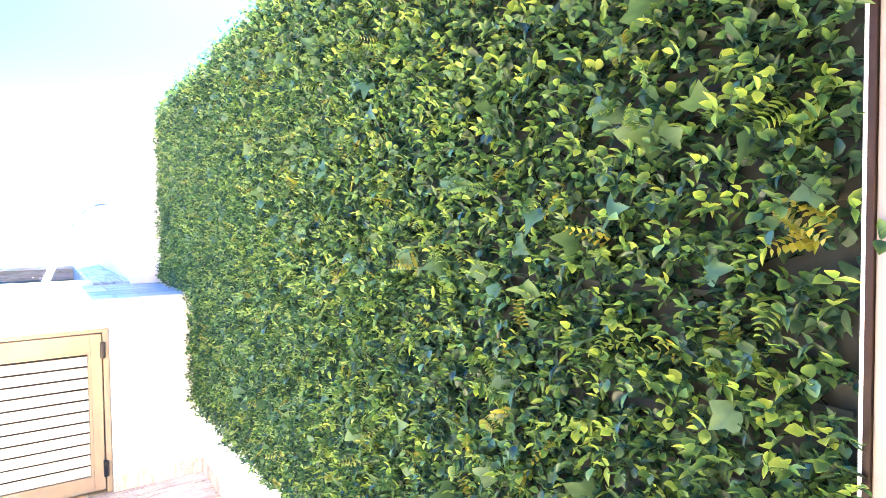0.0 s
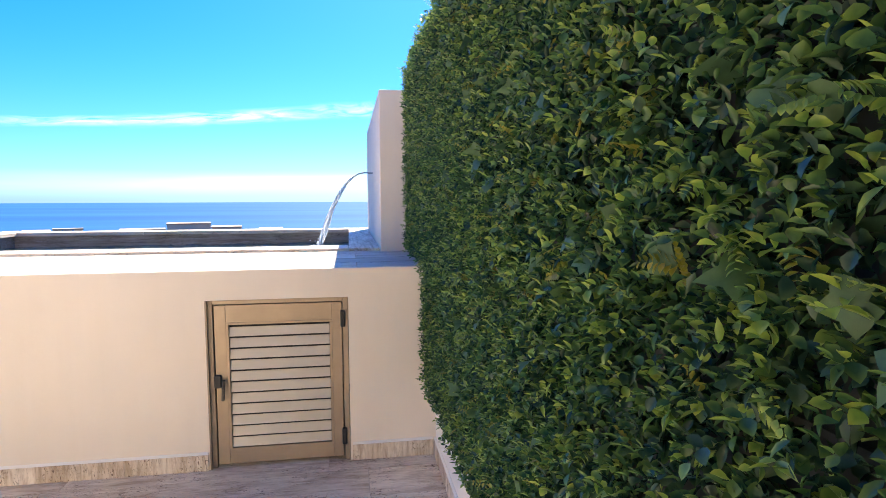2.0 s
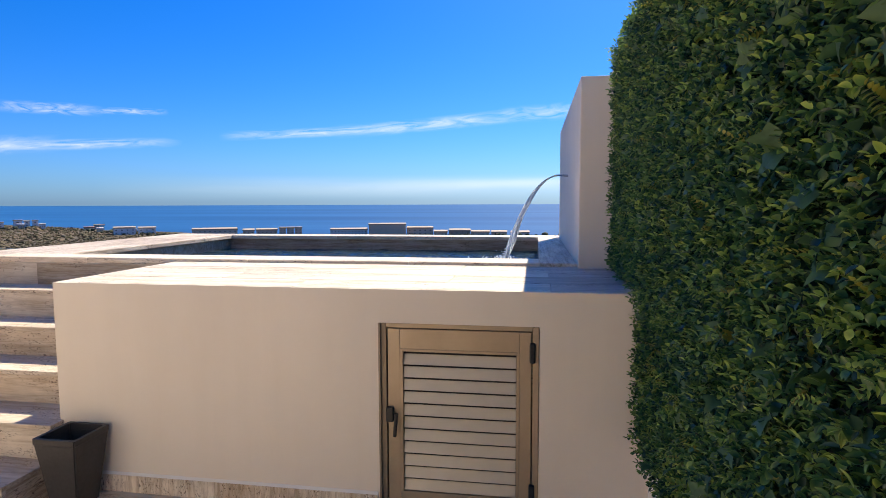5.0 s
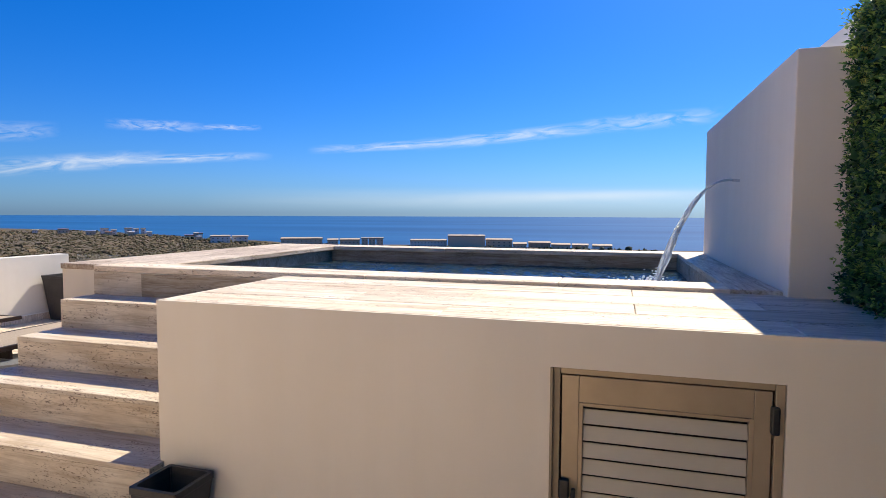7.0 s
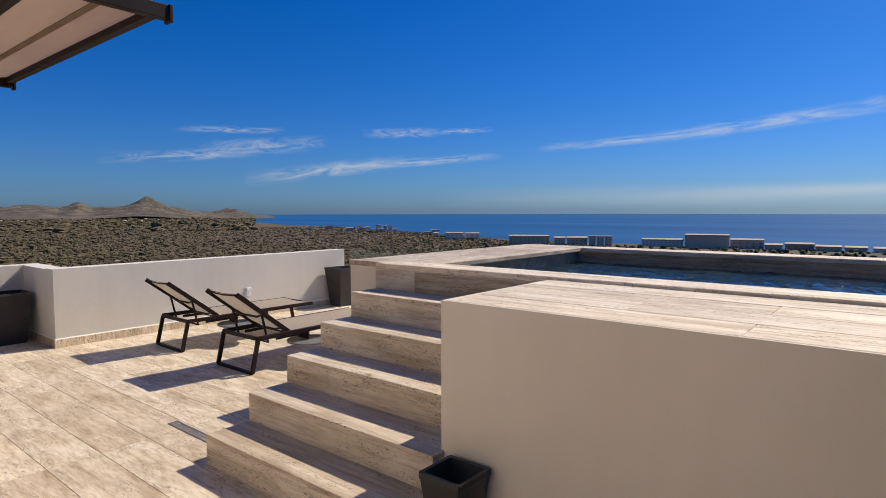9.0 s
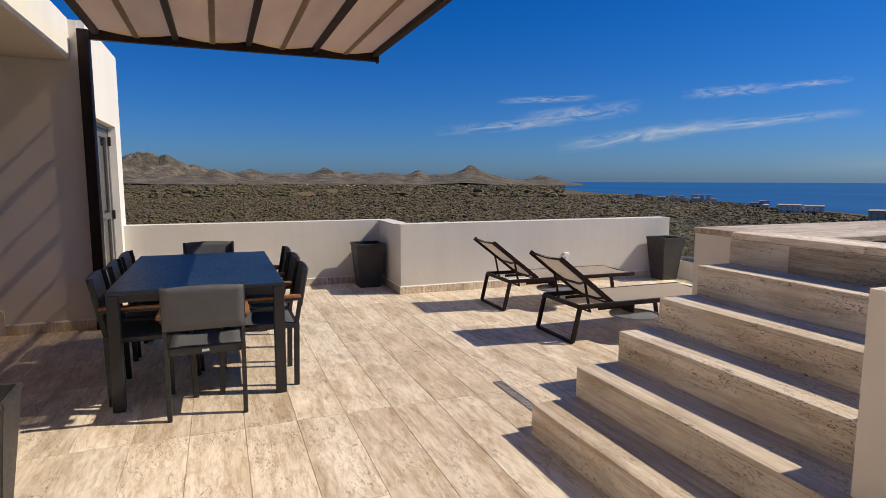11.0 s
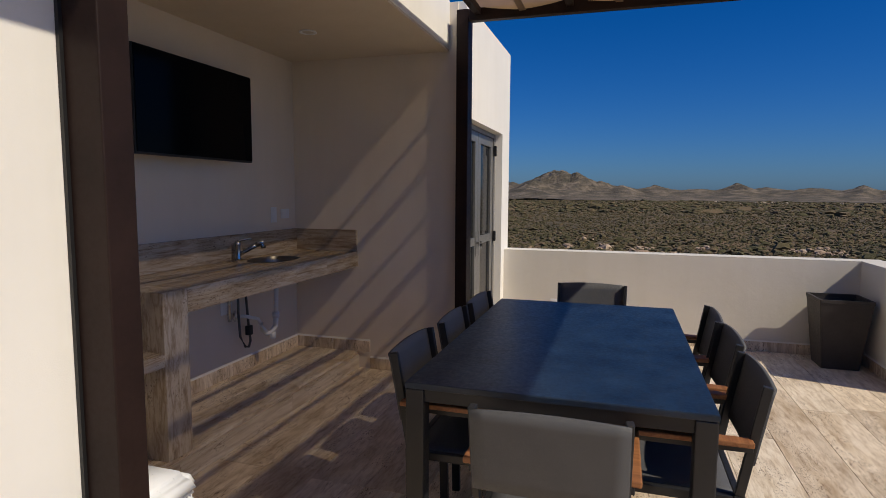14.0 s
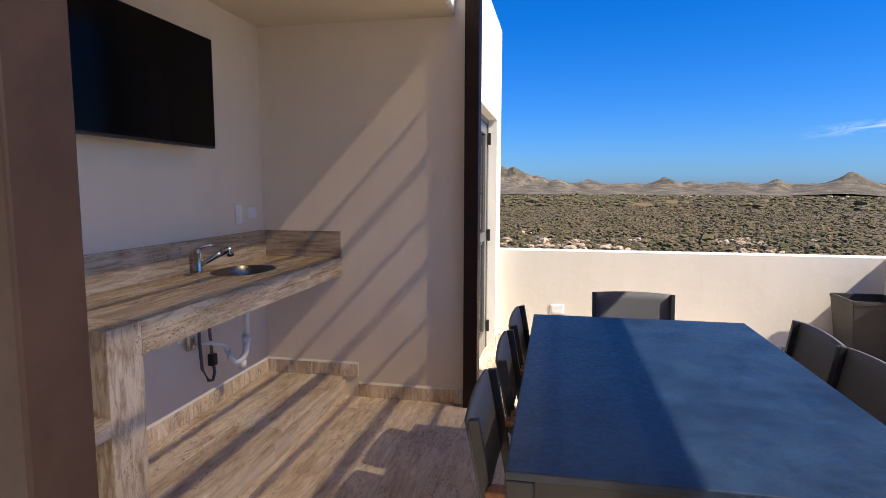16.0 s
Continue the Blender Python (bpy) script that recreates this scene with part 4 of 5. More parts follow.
part("escutcheon", tube([(0.195, -0.155, -0.315), (0.20, -0.164, -0.315)], 0.04, 16), M["steel"], trap)

hose = thing("spray_hose", pose(-5.84, -0.56, 0.83), "dark braided spray hose hanging in a loop", "hose")
loop = [(0.03, 0, 0.0), (0.035, 0, -0.25), (0.02, 0, -0.42), (-0.02, 0.01, -0.50), (-0.06, 0.01, -0.51), (-0.08, 0.01, -0.47), (-0.075, 0, -0.35), (-0.055, 0, -0.15), (-0.05, 0, 0.0)]
M["hose"] = plain("braided_hose", (0.09, 0.085, 0.08), 0.4, 0.4, 0.2, 0.3)
part("tube", tube(loop, 0.009, 8), M["hose"], hose, smooth=True)
part("weight", box(-0.10, -0.055, -0.018, 0.022, -0.43, -0.36, 0.008), M["black"], hose)
part("supply_pipe", tube([(0.09, -0.03, 0.0), (0.09, -0.03, -0.3)], 0.013, 10), M["steel"], hose, smooth=True)

tv = thing("television", pose(-5.37, -0.45, 1.61), "black flat television on a wall bracket, switched off", "television")
part("screen_body", box(-0.495, 0.495, -0.045, -0.006, 0.0, 0.565, 0.004), M["black"], tv)
part("screen", box(-0.487, 0.487, -0.0055, -0.0005, 0.012, 0.558), M["screen"], tv, "dark glossy screen")
part("wall_bracket", boxes([(-0.2, 0.2, -0.165, -0.15, 0.12, 0.44), (-0.04, 0.04, -0.15, -0.046, 0.22, 0.34), (0.34, 0.43, -0.15, -0.046, 0.10, 0.46)], 0.003), M["black"], tv)


def wall_plate(m, w, h, kindname, label, bits):
    ob = thing(kindname, m, label, "switch" if "switch" in kindname else "socket")
    part("plate", box(-w / 2, w / 2, 0, 0.008, -h / 2, h / 2, 0.003), M["plastic"], ob)
    for bx, bz, bw, bh in bits:
        part("rocker" if "switch" in kindname else "outlet", box(bx - bw / 2, bx + bw / 2, 0.008, 0.012, bz - bh / 2, bz + bh / 2, 0.001), M["plastic"], ob)
    return ob


wall_plate(pose(-6.335, TV_Y + 0.0005, 1.24), 0.072, 0.118, "light_switch", "white wall switch above the counter", [(0, 0.027, 0.03, 0.045), (0, -0.027, 0.03, 0.045)])
wall_plate(pose(-6.49, TV_Y + 0.0005, 1.245), 0.115, 0.075, "wall_socket", "white wall socket above the counter", [(-0.025, 0, 0.035, 0.03), (0.025, 0, 0.035, 0.03)])
wall_plate(pose(-5.745, TV_Y + 0.0005, 0.62), 0.115, 0.08, "wall_socket", "white wall socket under the counter", [(-0.025, 0, 0.035, 0.03), (0.025, 0, 0.035, 0.03)])
wall_plate(pose(WEST_X + 0.0005, 1.36, 0.33, 0, 0, -90), 0.12, 0.085, "wall_socket", "white weatherproof socket on the parapet", [(0, 0, 0.09, 0.06)])
cover = wall_plate(pose(WEST2_X + 0.0005, 6.28, 0.36, 0, 0, -90), 0.09, 0.12, "wall_socket", "white weatherproof socket with a lifted cover", [(0, 0.0, 0.05, 0.05)])
part("cover_lid", box(-0.042, 0.042, 0.01, 0.05, 0.02, 0.058, 0.006), M["plastic"], cover)

lamp = thing("ceiling_lamp", pose(-5.89, -0.03, 2.4495), "round recessed ceiling lamp, switched off", "lamp")
part("trim_ring", lathe([(0.055, 0.0), (0.058, -0.006), (0.045, -0.009), (0.04, -0.002)], 28), M["plastic"], lamp, smooth=True)
part("lens", lathe([(0.039, -0.003), (0.02, -0.004)], 20), M["slat"], lamp)

bin_ = thing("pedal_bin", pose(-3.80, 0.56, 0.001) @ Matrix.Scale(1.07, 4), "white plastic waste bin with a domed lid", "bin")
bm = box(-0.125, 0.125, -0.115, 0.115, 0, 0.42, 0.0)
for v in bm.verts:
    s = 0.88 + 0.12 * v.co.z / 0.42
    v.co.x *= s
    v.co.y *= s
bmesh.ops.bevel(bm, geom=[e for e in bm.edges if abs(e.verts[0].co.z - e.verts[1].co.z) > 0.1], offset=0.03, segments=4, affect="EDGES")
part("body", bm, M["plastic"], bin_)
bm = box(-0.138, 0.138, -0.128, 0.128, 0.425, 0.50, 0.0)
for v in bm.verts:
    if v.co.z > 0.46:
        v.co.x *= 0.8
        v.co.y *= 0.8
bmesh.ops.bevel(bm, geom=list(bm.edges), offset=0.025, segments=4, affect="EDGES")
part("lid", bm, M["plastic"], bin_, "domed white lid", smooth=True)

# ---- double door in the west wall ----
door = tagged(thing("door_2", pose(-8.07, FRONT_Y - 0.09, 0) @ Matrix.Diagonal((1.315, 1, 1, 1)), "closed grey aluminium double door with glass panels", "door"), kind="structure")
part("door_frame", boxes([(0.002, 0.045, -0.05, 0.02, 0.002, 1.98), (0.965, 1.008, -0.05, 0.02, 0.002, 1.98), (0.0455, 0.9645, -0.05, 0.02, 1.94, 1.98)], 0.002), M["greydoor"], door)
for a, b, hx in ((0.05, 0.503, 0.47), (0.507, 0.96, 0.54)):
    lf = part("door_leaf", boxes([(a, a + 0.075, -0.03, 0.012, 0.01, 1.935), (b - 0.075, b, -0.03, 0.012, 0.01, 1.935), (a + 0.0755, b - 0.0755, -0.03, 0.012, 0.01, 0.17),
                                  (a + 0.0755, b - 0.0755, -0.03, 0.012, 1.85, 1.935), (a + 0.0755, b - 0.0755, -0.03, 0.012, 0.96, 1.03)], 0.002), M["greydoor"], door)
    for z0, z1 in ((0.17, 0.96), (1.03, 1.85)):
        part("door_pane", box(a + 0.076, b - 0.076, -0.012, -0.006, z0, z1), M["dark_glass"], lf)
    part("door_handle", boxes([(hx - 0.018, hx + 0.018, 0.0125, 0.018, 0.86, 1.08), (hx - 0.012, hx + 0.012, 0.018, 0.045, 0.97, 0.995)], 0.003), M["greydoor"], lf)
for z in (0.2, 1.0, 1.82):
    part("hinge", box(0.03, 0.055, 0.0205, 0.045, z - 0.05, z + 0.05, 0.004), M["black"], door)

# ---- dining table ----
M["table_top"] = plain("anthracite_table_top", (0.010, 0.022, 0.044), 0.42, 0.0, 0.5, 1.0)
table = thing("dining_table", pose(-5.20, 1.745, 0), "large anthracite aluminium dining table", "table")
TX, TY = 0.865, 0.513
part("tabletop", box(-TX, TX, -TY, TY, 0.722, 0.745, 0.004), M["table_top"], table)
part("apron", boxes([(-TX + 0.02, TX - 0.02, -TY + 0.015, -TY + 0.05, 0.675, 0.7215), (-TX + 0.02, TX - 0.02, TY - 0.05, TY - 0.015, 0.675, 0.7215),
                     (-TX + 0.015, -TX + 0.05, -TY + 0.051, TY - 0.051, 0.675, 0.7215), (TX - 0.05, TX - 0.015, -TY + 0.051, TY - 0.051, 0.675, 0.7215)]), M["charcoal"], table)
for sx in (-1, 1):
    for sy in (-1, 1):
        x, y = sx * (TX - 0.036), sy * (TY - 0.036)
        part("leg", boxes([(x - 0.034, x + 0.034, y - 0.034, y + 0.034, 0.001, 0.7215)], 0.005), M["charcoal"], table)

# ---- dining chairs ----
k = Mat("grey_mesh_fabric")
p = k.coord((1, 1, 1), local=True)
wv = k.noise(p, 520.0, 1.0)
wv2 = k.noise(p, 14.0, 3.0)
c = k.ramp(wv, [(0.35, (0.055, 0.056, 0.062)), (0.65, (0.115, 0.116, 0.124))])
c = k.mix(0.4, c, k.ramp(wv2, [(0.3, (0.8, 0.8, 0.8)), (0.7, (1.1, 1.1, 1.1))]), "MULTIPLY")
M["mesh"] = k.out(c, 0.7, k.bump(wv, 0.3, 0.001))
k = Mat("teak")
p = k.coord((3, 60, 60), local=True, rand=9.0)
g = k.noise(p, 1.0, 5.0, 0.6, 0.5)
M["teak"] = k.out(k.ramp(g, [(0.3, (0.20, 0.075, 0.028)), (0.7, (0.40, 0.17, 0.065))]), 0.5, k.bump(g, 0.2, 0.002))
M["label"] = plain("pale_label", (0.55, 0.55, 0.53), 0.5)


def bent_panel(w, z0, z1, y0, lean, bow, t=0.012, nx=10, nz=6):
    """A slung back panel: leaning, bowed to the rear, thin but solid."""
    bm = bmesh.new()
    sheets = []
    for off in (0, t):
        sheet = []
        for j in range(nz + 1):
            f = j / nz
            row = []
            for i in range(nx + 1):
                u = 2 * i / nx - 1
                y = y0 - lean * f - bow * (1 - u * u) - off
                row.append(bm.verts.new((u * w / 2, y, z0 + (z1 - z0) * f - (0.010 * u * u if j == nz else 0))))
            sheet.append(row)
        sheets.append(sheet)
    a, b = sheets
    for j in range(nz):
        for i in range(nx):
            bm.faces.new((a[j][i], a[j][i + 1], a[j + 1][i + 1], a[j + 1][i]))
            bm.faces.new((b[j][i], b[j + 1][i], b[j + 1][i + 1], b[j][i + 1]))
    for j in range(nz):
        bm.faces.new((a[j][0], a[j + 1][0], b[j + 1][0], b[j][0]))
        bm.faces.new((a[j][nx], b[j][nx], b[j + 1][nx], a[j + 1][nx]))
    for i in range(nx):
        bm.faces.new((a[0][i], b[0][i], b[0][i + 1], a[0][i + 1]))
        bm.faces.new((a[nz][i], a[nz][i + 1], b[nz][i + 1], b[nz][i]))
    bmesh.ops.recalc_face_normals(bm, faces=bm.faces)
    return bm


def dining_chair(m, label):
    """Faces +y; its origin lies on the floor under the seat's middle."""
    ch = thing("dining_chair", m, label, "chair", "chairs round the table")
    W = 0.21
    for s in (-1, 1):
        part("rear_leg", beam((s * W, -0.225, 0.001), (s * W, -0.235, 0.44), 0.026, 0.036, 0.003), M["charcoal"], ch)
        part("front_leg", beam((s * (W + 0.015), 0.255, 0.001), (s * (W + 0.015), 0.235, 0.60), 0.026, 0.034, 0.003), M["charcoal"], ch)
        part("back_post", beam((s * W, -0.235, 0.44), (s * (W + 0.005), -0.30, 0.81), 0.022, 0.03, 0.003), M["charcoal"], ch)
        part("arm_rail", beam((s * (W + 0.012), -0.265, 0.605), (s * (W + 0.017), 0.245, 0.605), 0.024, 0.02, 0.002), M["charcoal"], ch)
        part("armrest", box(s * (W + 0.018) - 0.025, s * (W + 0.018) + 0.025, -0.265, 0.255, 0.616, 0.636, 0.005), M["teak"], ch, "oiled teak armrest")
        part("side_rail", box(s * W - 0.012, s * W + 0.012, -0.22, 0.235, 0.405, 0.437, 0.003), M["charcoal"], ch)
    part("rear_rail", box(-W + 0.0135, W - 0.0135, -0.245, -0.222, 0.395, 0.44, 0.003), M["charcoal"], ch)
    part("front_rail", box(-W + 0.0125, W - 0.0125, 0.212, 0.236, 0.405, 0.437, 0.003), M["charcoal"], ch)
    part("maker_plate", box(-0.02, 0.02, -0.2475, -0.2455, 0.408, 0.424), M["label"], ch, "small pale maker's plate")
    bm = bmesh.new()
    bmesh.ops.create_grid(bm, x_segments=8, y_segments=8, size=0.5)
    for v in bm.verts:
        u, w = v.co.x * 2, v.co.y * 2
        v.co = (v.co.x * (2 * W - 0.026), v.co.y * 0.43 - 0.005, 0.440 - 0.018 * (1 - u * u) * (1 - w * w))
    ext = bmesh.ops.extrude_face_region(bm, geom=bm.faces[:])
    bmesh.ops.translate(bm, vec=(0, 0, -0.006), verts=[g for g in ext["geom"] if isinstance(g, bmesh.types.BMVert)])
    bmesh.ops.recalc_face_normals(bm, faces=bm.faces)
    part("seat", bm, M["mesh"], ch, smooth=True)
    part("backrest", bent_panel(2 * W + 0.02, 0.55, 0.815, -0.262, 0.05, 0.007), M["mesh"], ch, smooth=True)
    return ch


first = dining_chair(pose(-4.32, 1.775, 0, 0, 0, 90), "charcoal metal armchair with grey mesh and teak armrests")
for x, y, turn in ((-6.13, 1.775, -90), (-4.68, 1.44, 0), (-5.22, 1.46, 1), (-5.73, 1.47, -1), (-4.675, 2.11, 180), (-5.21, 2.12, 181), (-5.65, 2.11, 179)):
    copy_thing(first, pose(x, y, 0, 0, 0, turn))

# ---- sun loungers ----
k = Mat("taupe_sling")
p = k.coord((1, 1, 1), local=True)
wv = k.noise(p, 460.0, 1.0)
c = k.ramp(wv, [(0.35, (0.40, 0.33, 0.26)), (0.65, (0.54, 0.46, 0.38))])
di = k.n("ShaderNodeBsdfDiffuse")
tl = k.n("ShaderNodeBsdfTranslucent")
k.l(c, di.inputs["Color"])
k.l(c, tl.inputs["Color"])
m1 = k.n("ShaderNodeMixShader")
m1.inputs[0].default_value = 0.28
k.l(di.outputs[0], m1.inputs[1])
k.l(tl.outputs[0], m1.inputs[2])
k.l(m1.outputs[0], k.nt.nodes["Material Output"].inputs["Surface"])
M["sling"] = k.m
M["tray"] = plain("grey_tray", (0.18, 0.19, 0.20), 0.35)


def sun_lounger(m, label):
    """Its head lies at -y; the origin lies on the floor in the middle."""
    lg = thing("sun_lounger", m, label, "sun lounger", "sun loungers")
    W, Y0, Y1, Z = 0.29, -0.96, 0.72, 0.32
    for s in (-1, 1):
        part("side_rail", box(s * W - 0.016, s * W + 0.016, Y0 + 0.06, Y1, Z - 0.02, Z + 0.02, 0.004), M["frame"], lg)
        part("leg", beam((s * W, Y0, 0.013), (s * W, Y0 + 0.07, Z), 0.028, 0.036, 0.003), M["frame"], lg)
        part("leg", beam((s * W, Y1 - 0.26, 0.013), (s * W, Y1 - 0.32, Z), 0.028, 0.036, 0.003), M["frame"], lg)
        part("back_tube", beam((s * (W - 0.035), -0.54, Z + 0.01), (s * (W - 0.035), -1.075, 0.742), 0.028, 0.042, 0.003), M["frame"], lg)
        part("back_prop", beam((s * (W - 0.045), -0.82, 0.53), (s * (W - 0.045), -0.76, 0.265), 0.018, 0.018, 0.003), M["frame"], lg)
    for y in (Y0, Y1 - 0.26):
        part("floor_bar", box(-W + 0.001, W - 0.001, y - 0.016, y + 0.016, 0.001, 0.027, 0.003), M["frame"], lg)
    part("cross_bar", box(-W + 0.017, W - 0.017, Y0 + 0.052, Y0 + 0.082, Z - 0.018, Z + 0.015, 0.003), M["frame"], lg)
    part("cross_bar", box(-W + 0.017, W - 0.017, -0.53, -0.50, Z - 0.018, Z + 0.012, 0.003), M["frame"], lg)
    part("cross_bar", box(-W + 0.017, W - 0.017, Y1 - 0.03, Y1, Z - 0.018, Z + 0.012, 0.003), M["frame"], lg)
    part("prop_bar", tube([(-W + 0.03, -0.76, 0.262), (W - 0.03, -0.76, 0.262)], 0.009, 8), M["frame"], lg)
    for s in (-1, 1):
        part("prop_rack", box(s * (W - 0.03) - 0.006, s * (W - 0.03) + 0.006, -0.68, -0.40, Z - 0.05, Z - 0.021, 0.002), M["frame"], lg)
    part("head_bar", tube([(-W + 0.04, -1.07, 0.737), (0, -1.055, 0.722), (W - 0.04, -1.07, 0.737)], 0.011, 8), M["frame"], lg)
    part("back_bow", tube([(-W + 0.04, -0.81, 0.53), (-0.12, -0.79, 0.49), (0.12, -0.79, 0.49), (W - 0.04, -0.81, 0.53)], 0.011, 8), M["frame"], lg)
    part("back_bow", tube([(-W + 0.04, -0.60, 0.375), (-0.12, -0.59, 0.34), (0.12, -0.59, 0.34), (W - 0.04, -0.60, 0.375)], 0.011, 8), M["frame"], lg)
    bm = bmesh.new()
    prev = None
    for i in range(9):
        f = i / 8
        a, b = Vector((0, -0.54, Z + 0.012)), Vector((0, -1.075, 0.749))
        c = a.lerp(b, f)
        cur = [bm.verts.new((-(W - 0.045) + (2 * W - 0.09) * q / 6, c.y, c.z - 0.014 * (1 - (q / 3 - 1) ** 2))) for q in range(7)]
        if prev:
            for q in range(6):
                bm.faces.new((prev[q], prev[q + 1], cur[q + 1], cur[q]))
        prev = cur
    part("back_sling", bm, M["sling"], lg, "taupe woven sling", smooth=True)
    bm = bmesh.new()
    bmesh.ops.create_grid(bm, x_segments=6, y_segments=10, size=0.5)
    for v in bm.verts:
        u = v.co.x * 2
        v.co = (v.co.x * (2 * W - 0.03), -0.50 + (v.co.y + 0.5) * (Y1 + 0.48), Z + 0.018 - 0.012 * (1 - u * u))
    part("seat_sling", bm, M["sling"], lg, "taupe woven sling", smooth=True)
    tray = part("side_tray", lathe([(0.20, 0.205), (0.215, 0.21), (0.22, 0.225), (0.212, 0.225), (0.205, 0.215)], 28), M["tray"], lg, "round grey swivel tray", m=pose(0.31, -0.33, 0))
    part("tray_arm", box(-0.16, -0.01, -0.012, 0.012, 0.225, 0.30, 0.003), M["frame"], tray)
    return lg


lounger = sun_lounger(pose(-4.92, 5.64, 0), "dark-framed sun lounger with a raised taupe sling back")
copy_thing(lounger, pose(-6.22, 5.66, 0, 0, 0, -1))

# ---- floor drain ----
drain = thing("floor_drain", pose(-4.02, 3.62, 0.0015), "slotted steel drain grate set in the paving", "drain")
M["drain"] = plain("worn_steel_grate", (0.38, 0.37, 0.35), 0.4, 0.8)
part("frame", boxes([(0, 0.55, 0, 0.006, -0.004, 0.003), (0, 0.55, 0.064, 0.07, -0.004, 0.003), (0, 0.006, 0.006, 0.064, -0.004, 0.003), (0.544, 0.55, 0.006, 0.064, -0.004, 0.003)]), M["drain"], drain)
for i in range(22):
    part("bar", box(0.012 + 0.0243 * i, 0.024 + 0.0243 * i, 0.0065, 0.0635, -0.004, 0.0025), M["drain"], drain)
part("sump", box(0.006, 0.544, 0.006, 0.064, -0.006, -0.004), M["black"], drain)

# ---- water spout ----
k = Mat("falling_water")
nn = k.noise(k.coord((1, 1, 0.35)), 55.0, 3.0)
M["jet"] = k.out((0.97, 0.99, 1.0), 0.04, k.bump(nn, 0.5, 0.008), Transmission_Weight=0.7, IOR=1.33)
tl = k.n("ShaderNodeBsdfTranslucent")
tl.inputs["Color"].default_value = (0.93, 0.97, 1.0, 1)
mxs = k.n("ShaderNodeMixShader")
mxs.inputs[0].default_value = 0.20
k.l(k.b.outputs[0], mxs.inputs[1])
k.l(tl.outputs[0], mxs.inputs[2])
k.l(mxs.outputs[0], k.nt.nodes["Material Output"].inputs["Surface"])
spout = thing("water_spout", pose(0.949, 5.97, 1.668), "small steel spout pouring an arc of water", "fountain")
part("nozzle", tube([(0.0, 0, 0.0), (-0.05, 0, 0.004)], 0.009, 12), M["steel"], spout)
srng = random.Random(2)


def arc(f):
    return -0.05 - 0.465 * f ** 0.95, 0.004 + 0.03 * f - 0.80 * f ** 2.1


for q in range(7):
    pts, rad = [], []
    for i in range(71):
        f = i / 70
        x, z = arc(f)
        spread = 0.004 + 0.026 * f
        a = q * 0.9 + f * 5.0 + 1.5 * noise.noise((f * 6, q * 3.1, 0))
        pts.append((x + spread * math.cos(a), spread * math.sin(a) * 1.1, z + 0.5 * spread * math.cos(a)))
        rad.append(0.005 + 0.004 * f + 0.003 * f * noise.noise((f * 22, 9, q)))
    part("water_jet", tube(pts, 0.01, 8, radii=rad), M["jet"], spout, "clear falling water", smooth=True)
M["foam"] = plain("foam", (0.9, 0.93, 0.95), 0.35)
vs, fs = [], []
ico = np.array(ICO) / 1.9
for i in range(1500):
    a = srng.uniform(0, 2 * math.pi)
    r = abs(srng.gauss(0, 0.15))
    hgt = max(0.0, srng.gauss(0, 0.05)) * math.exp(-r * 4)
    s = srng.uniform(0.003, 0.011)
    c = np.array((0.45 - 0.5 * r + r * math.cos(a) * 1.4, 5.97 + r * math.sin(a), 0.938 + hgt))
    vs += (ico * s * np.array((1, 1, 0.7)) + c).tolist()
    fs += [(p + 12 * i, q + 12 * i, w + 12 * i) for p, q, w in ICOF]
me = bpy.data.meshes.new("foam")
me.from_pydata(vs, [], fs)
me.materials.append(M["foam"])
tagged(new("foam", me), "white foam and drops where the jet lands", "foam", kind="stuff")

# ---- door frame of the covered entry ----
jamb = tagged(thing("door_1", pose(1.12, 0.439, 0), "dark brown aluminium frame of the open entry door", "door"), kind="structure")
part("door_frame", box(0.0, 0.068, -0.004, 0.004, 0.001, 2.44, 0.001), M["frame"], jamb)
part("door_seal", box(0.002, 0.066, 0.0042, 0.0085, 0.001, 2.44, 0.0005), M["white"], jamb, "pale strip beside the dark frame")
part("door_stop", box(0.004, 0.068, -0.065, -0.0042, 0.001, 2.44, 0.002), M["jamb_grey"], jamb)

# ---- leaf panels ----
def leaf_mat(name, stops, rough=0.3, tip=(0.30, 0.40, 0.07), most=0.5):
    """Moulded leaf: darker at the stalk, paler and yellower towards the tip and the rim."""
    k = Mat(name)
    g = k.n("ShaderNodeNewGeometry")
    c = k.ramp(g.outputs["Random Per Island"], stops)
    n1 = k.noise(k.coord((1, 1, 1)), 90.0, 3.0)
    c = k.mix(0.55, c, k.ramp(n1, [(0.35, (0.7, 0.7, 0.7)), (0.65, (1.15, 1.15, 1.1))]), "MULTIPLY")
    at = k.n("ShaderNodeAttribute", attribute_name="rim")
    c = k.mix(k.ramp(at.outputs["Fac"], [(0.30, (0, 0, 0)), (1.0, (most,) * 3)]), c, tip)
    di = k.b
    k.out(c, rough)
    tl = k.n("ShaderNodeBsdfTranslucent")
    k.l(c, tl.inputs["Color"])
    m1 = k.n("ShaderNodeMixShader")
    m1.inputs[0].default_value = 0.30
    k.l(di.outputs[0], m1.inputs[1])
    k.l(tl.outputs[0], m1.inputs[2])
    k.l(m1.outputs[0], k.nt.nodes["Material Output"].inputs["Surface"])
    return k.m


def set_rim(me, values):
    """How near each vertex lies to the leaf's tip or rim, 0 to 1."""
    at = me.attributes.new("rim", "FLOAT", "POINT")
    at.data.foreach_set("value", np.asarray(values, dtype=np.float32))


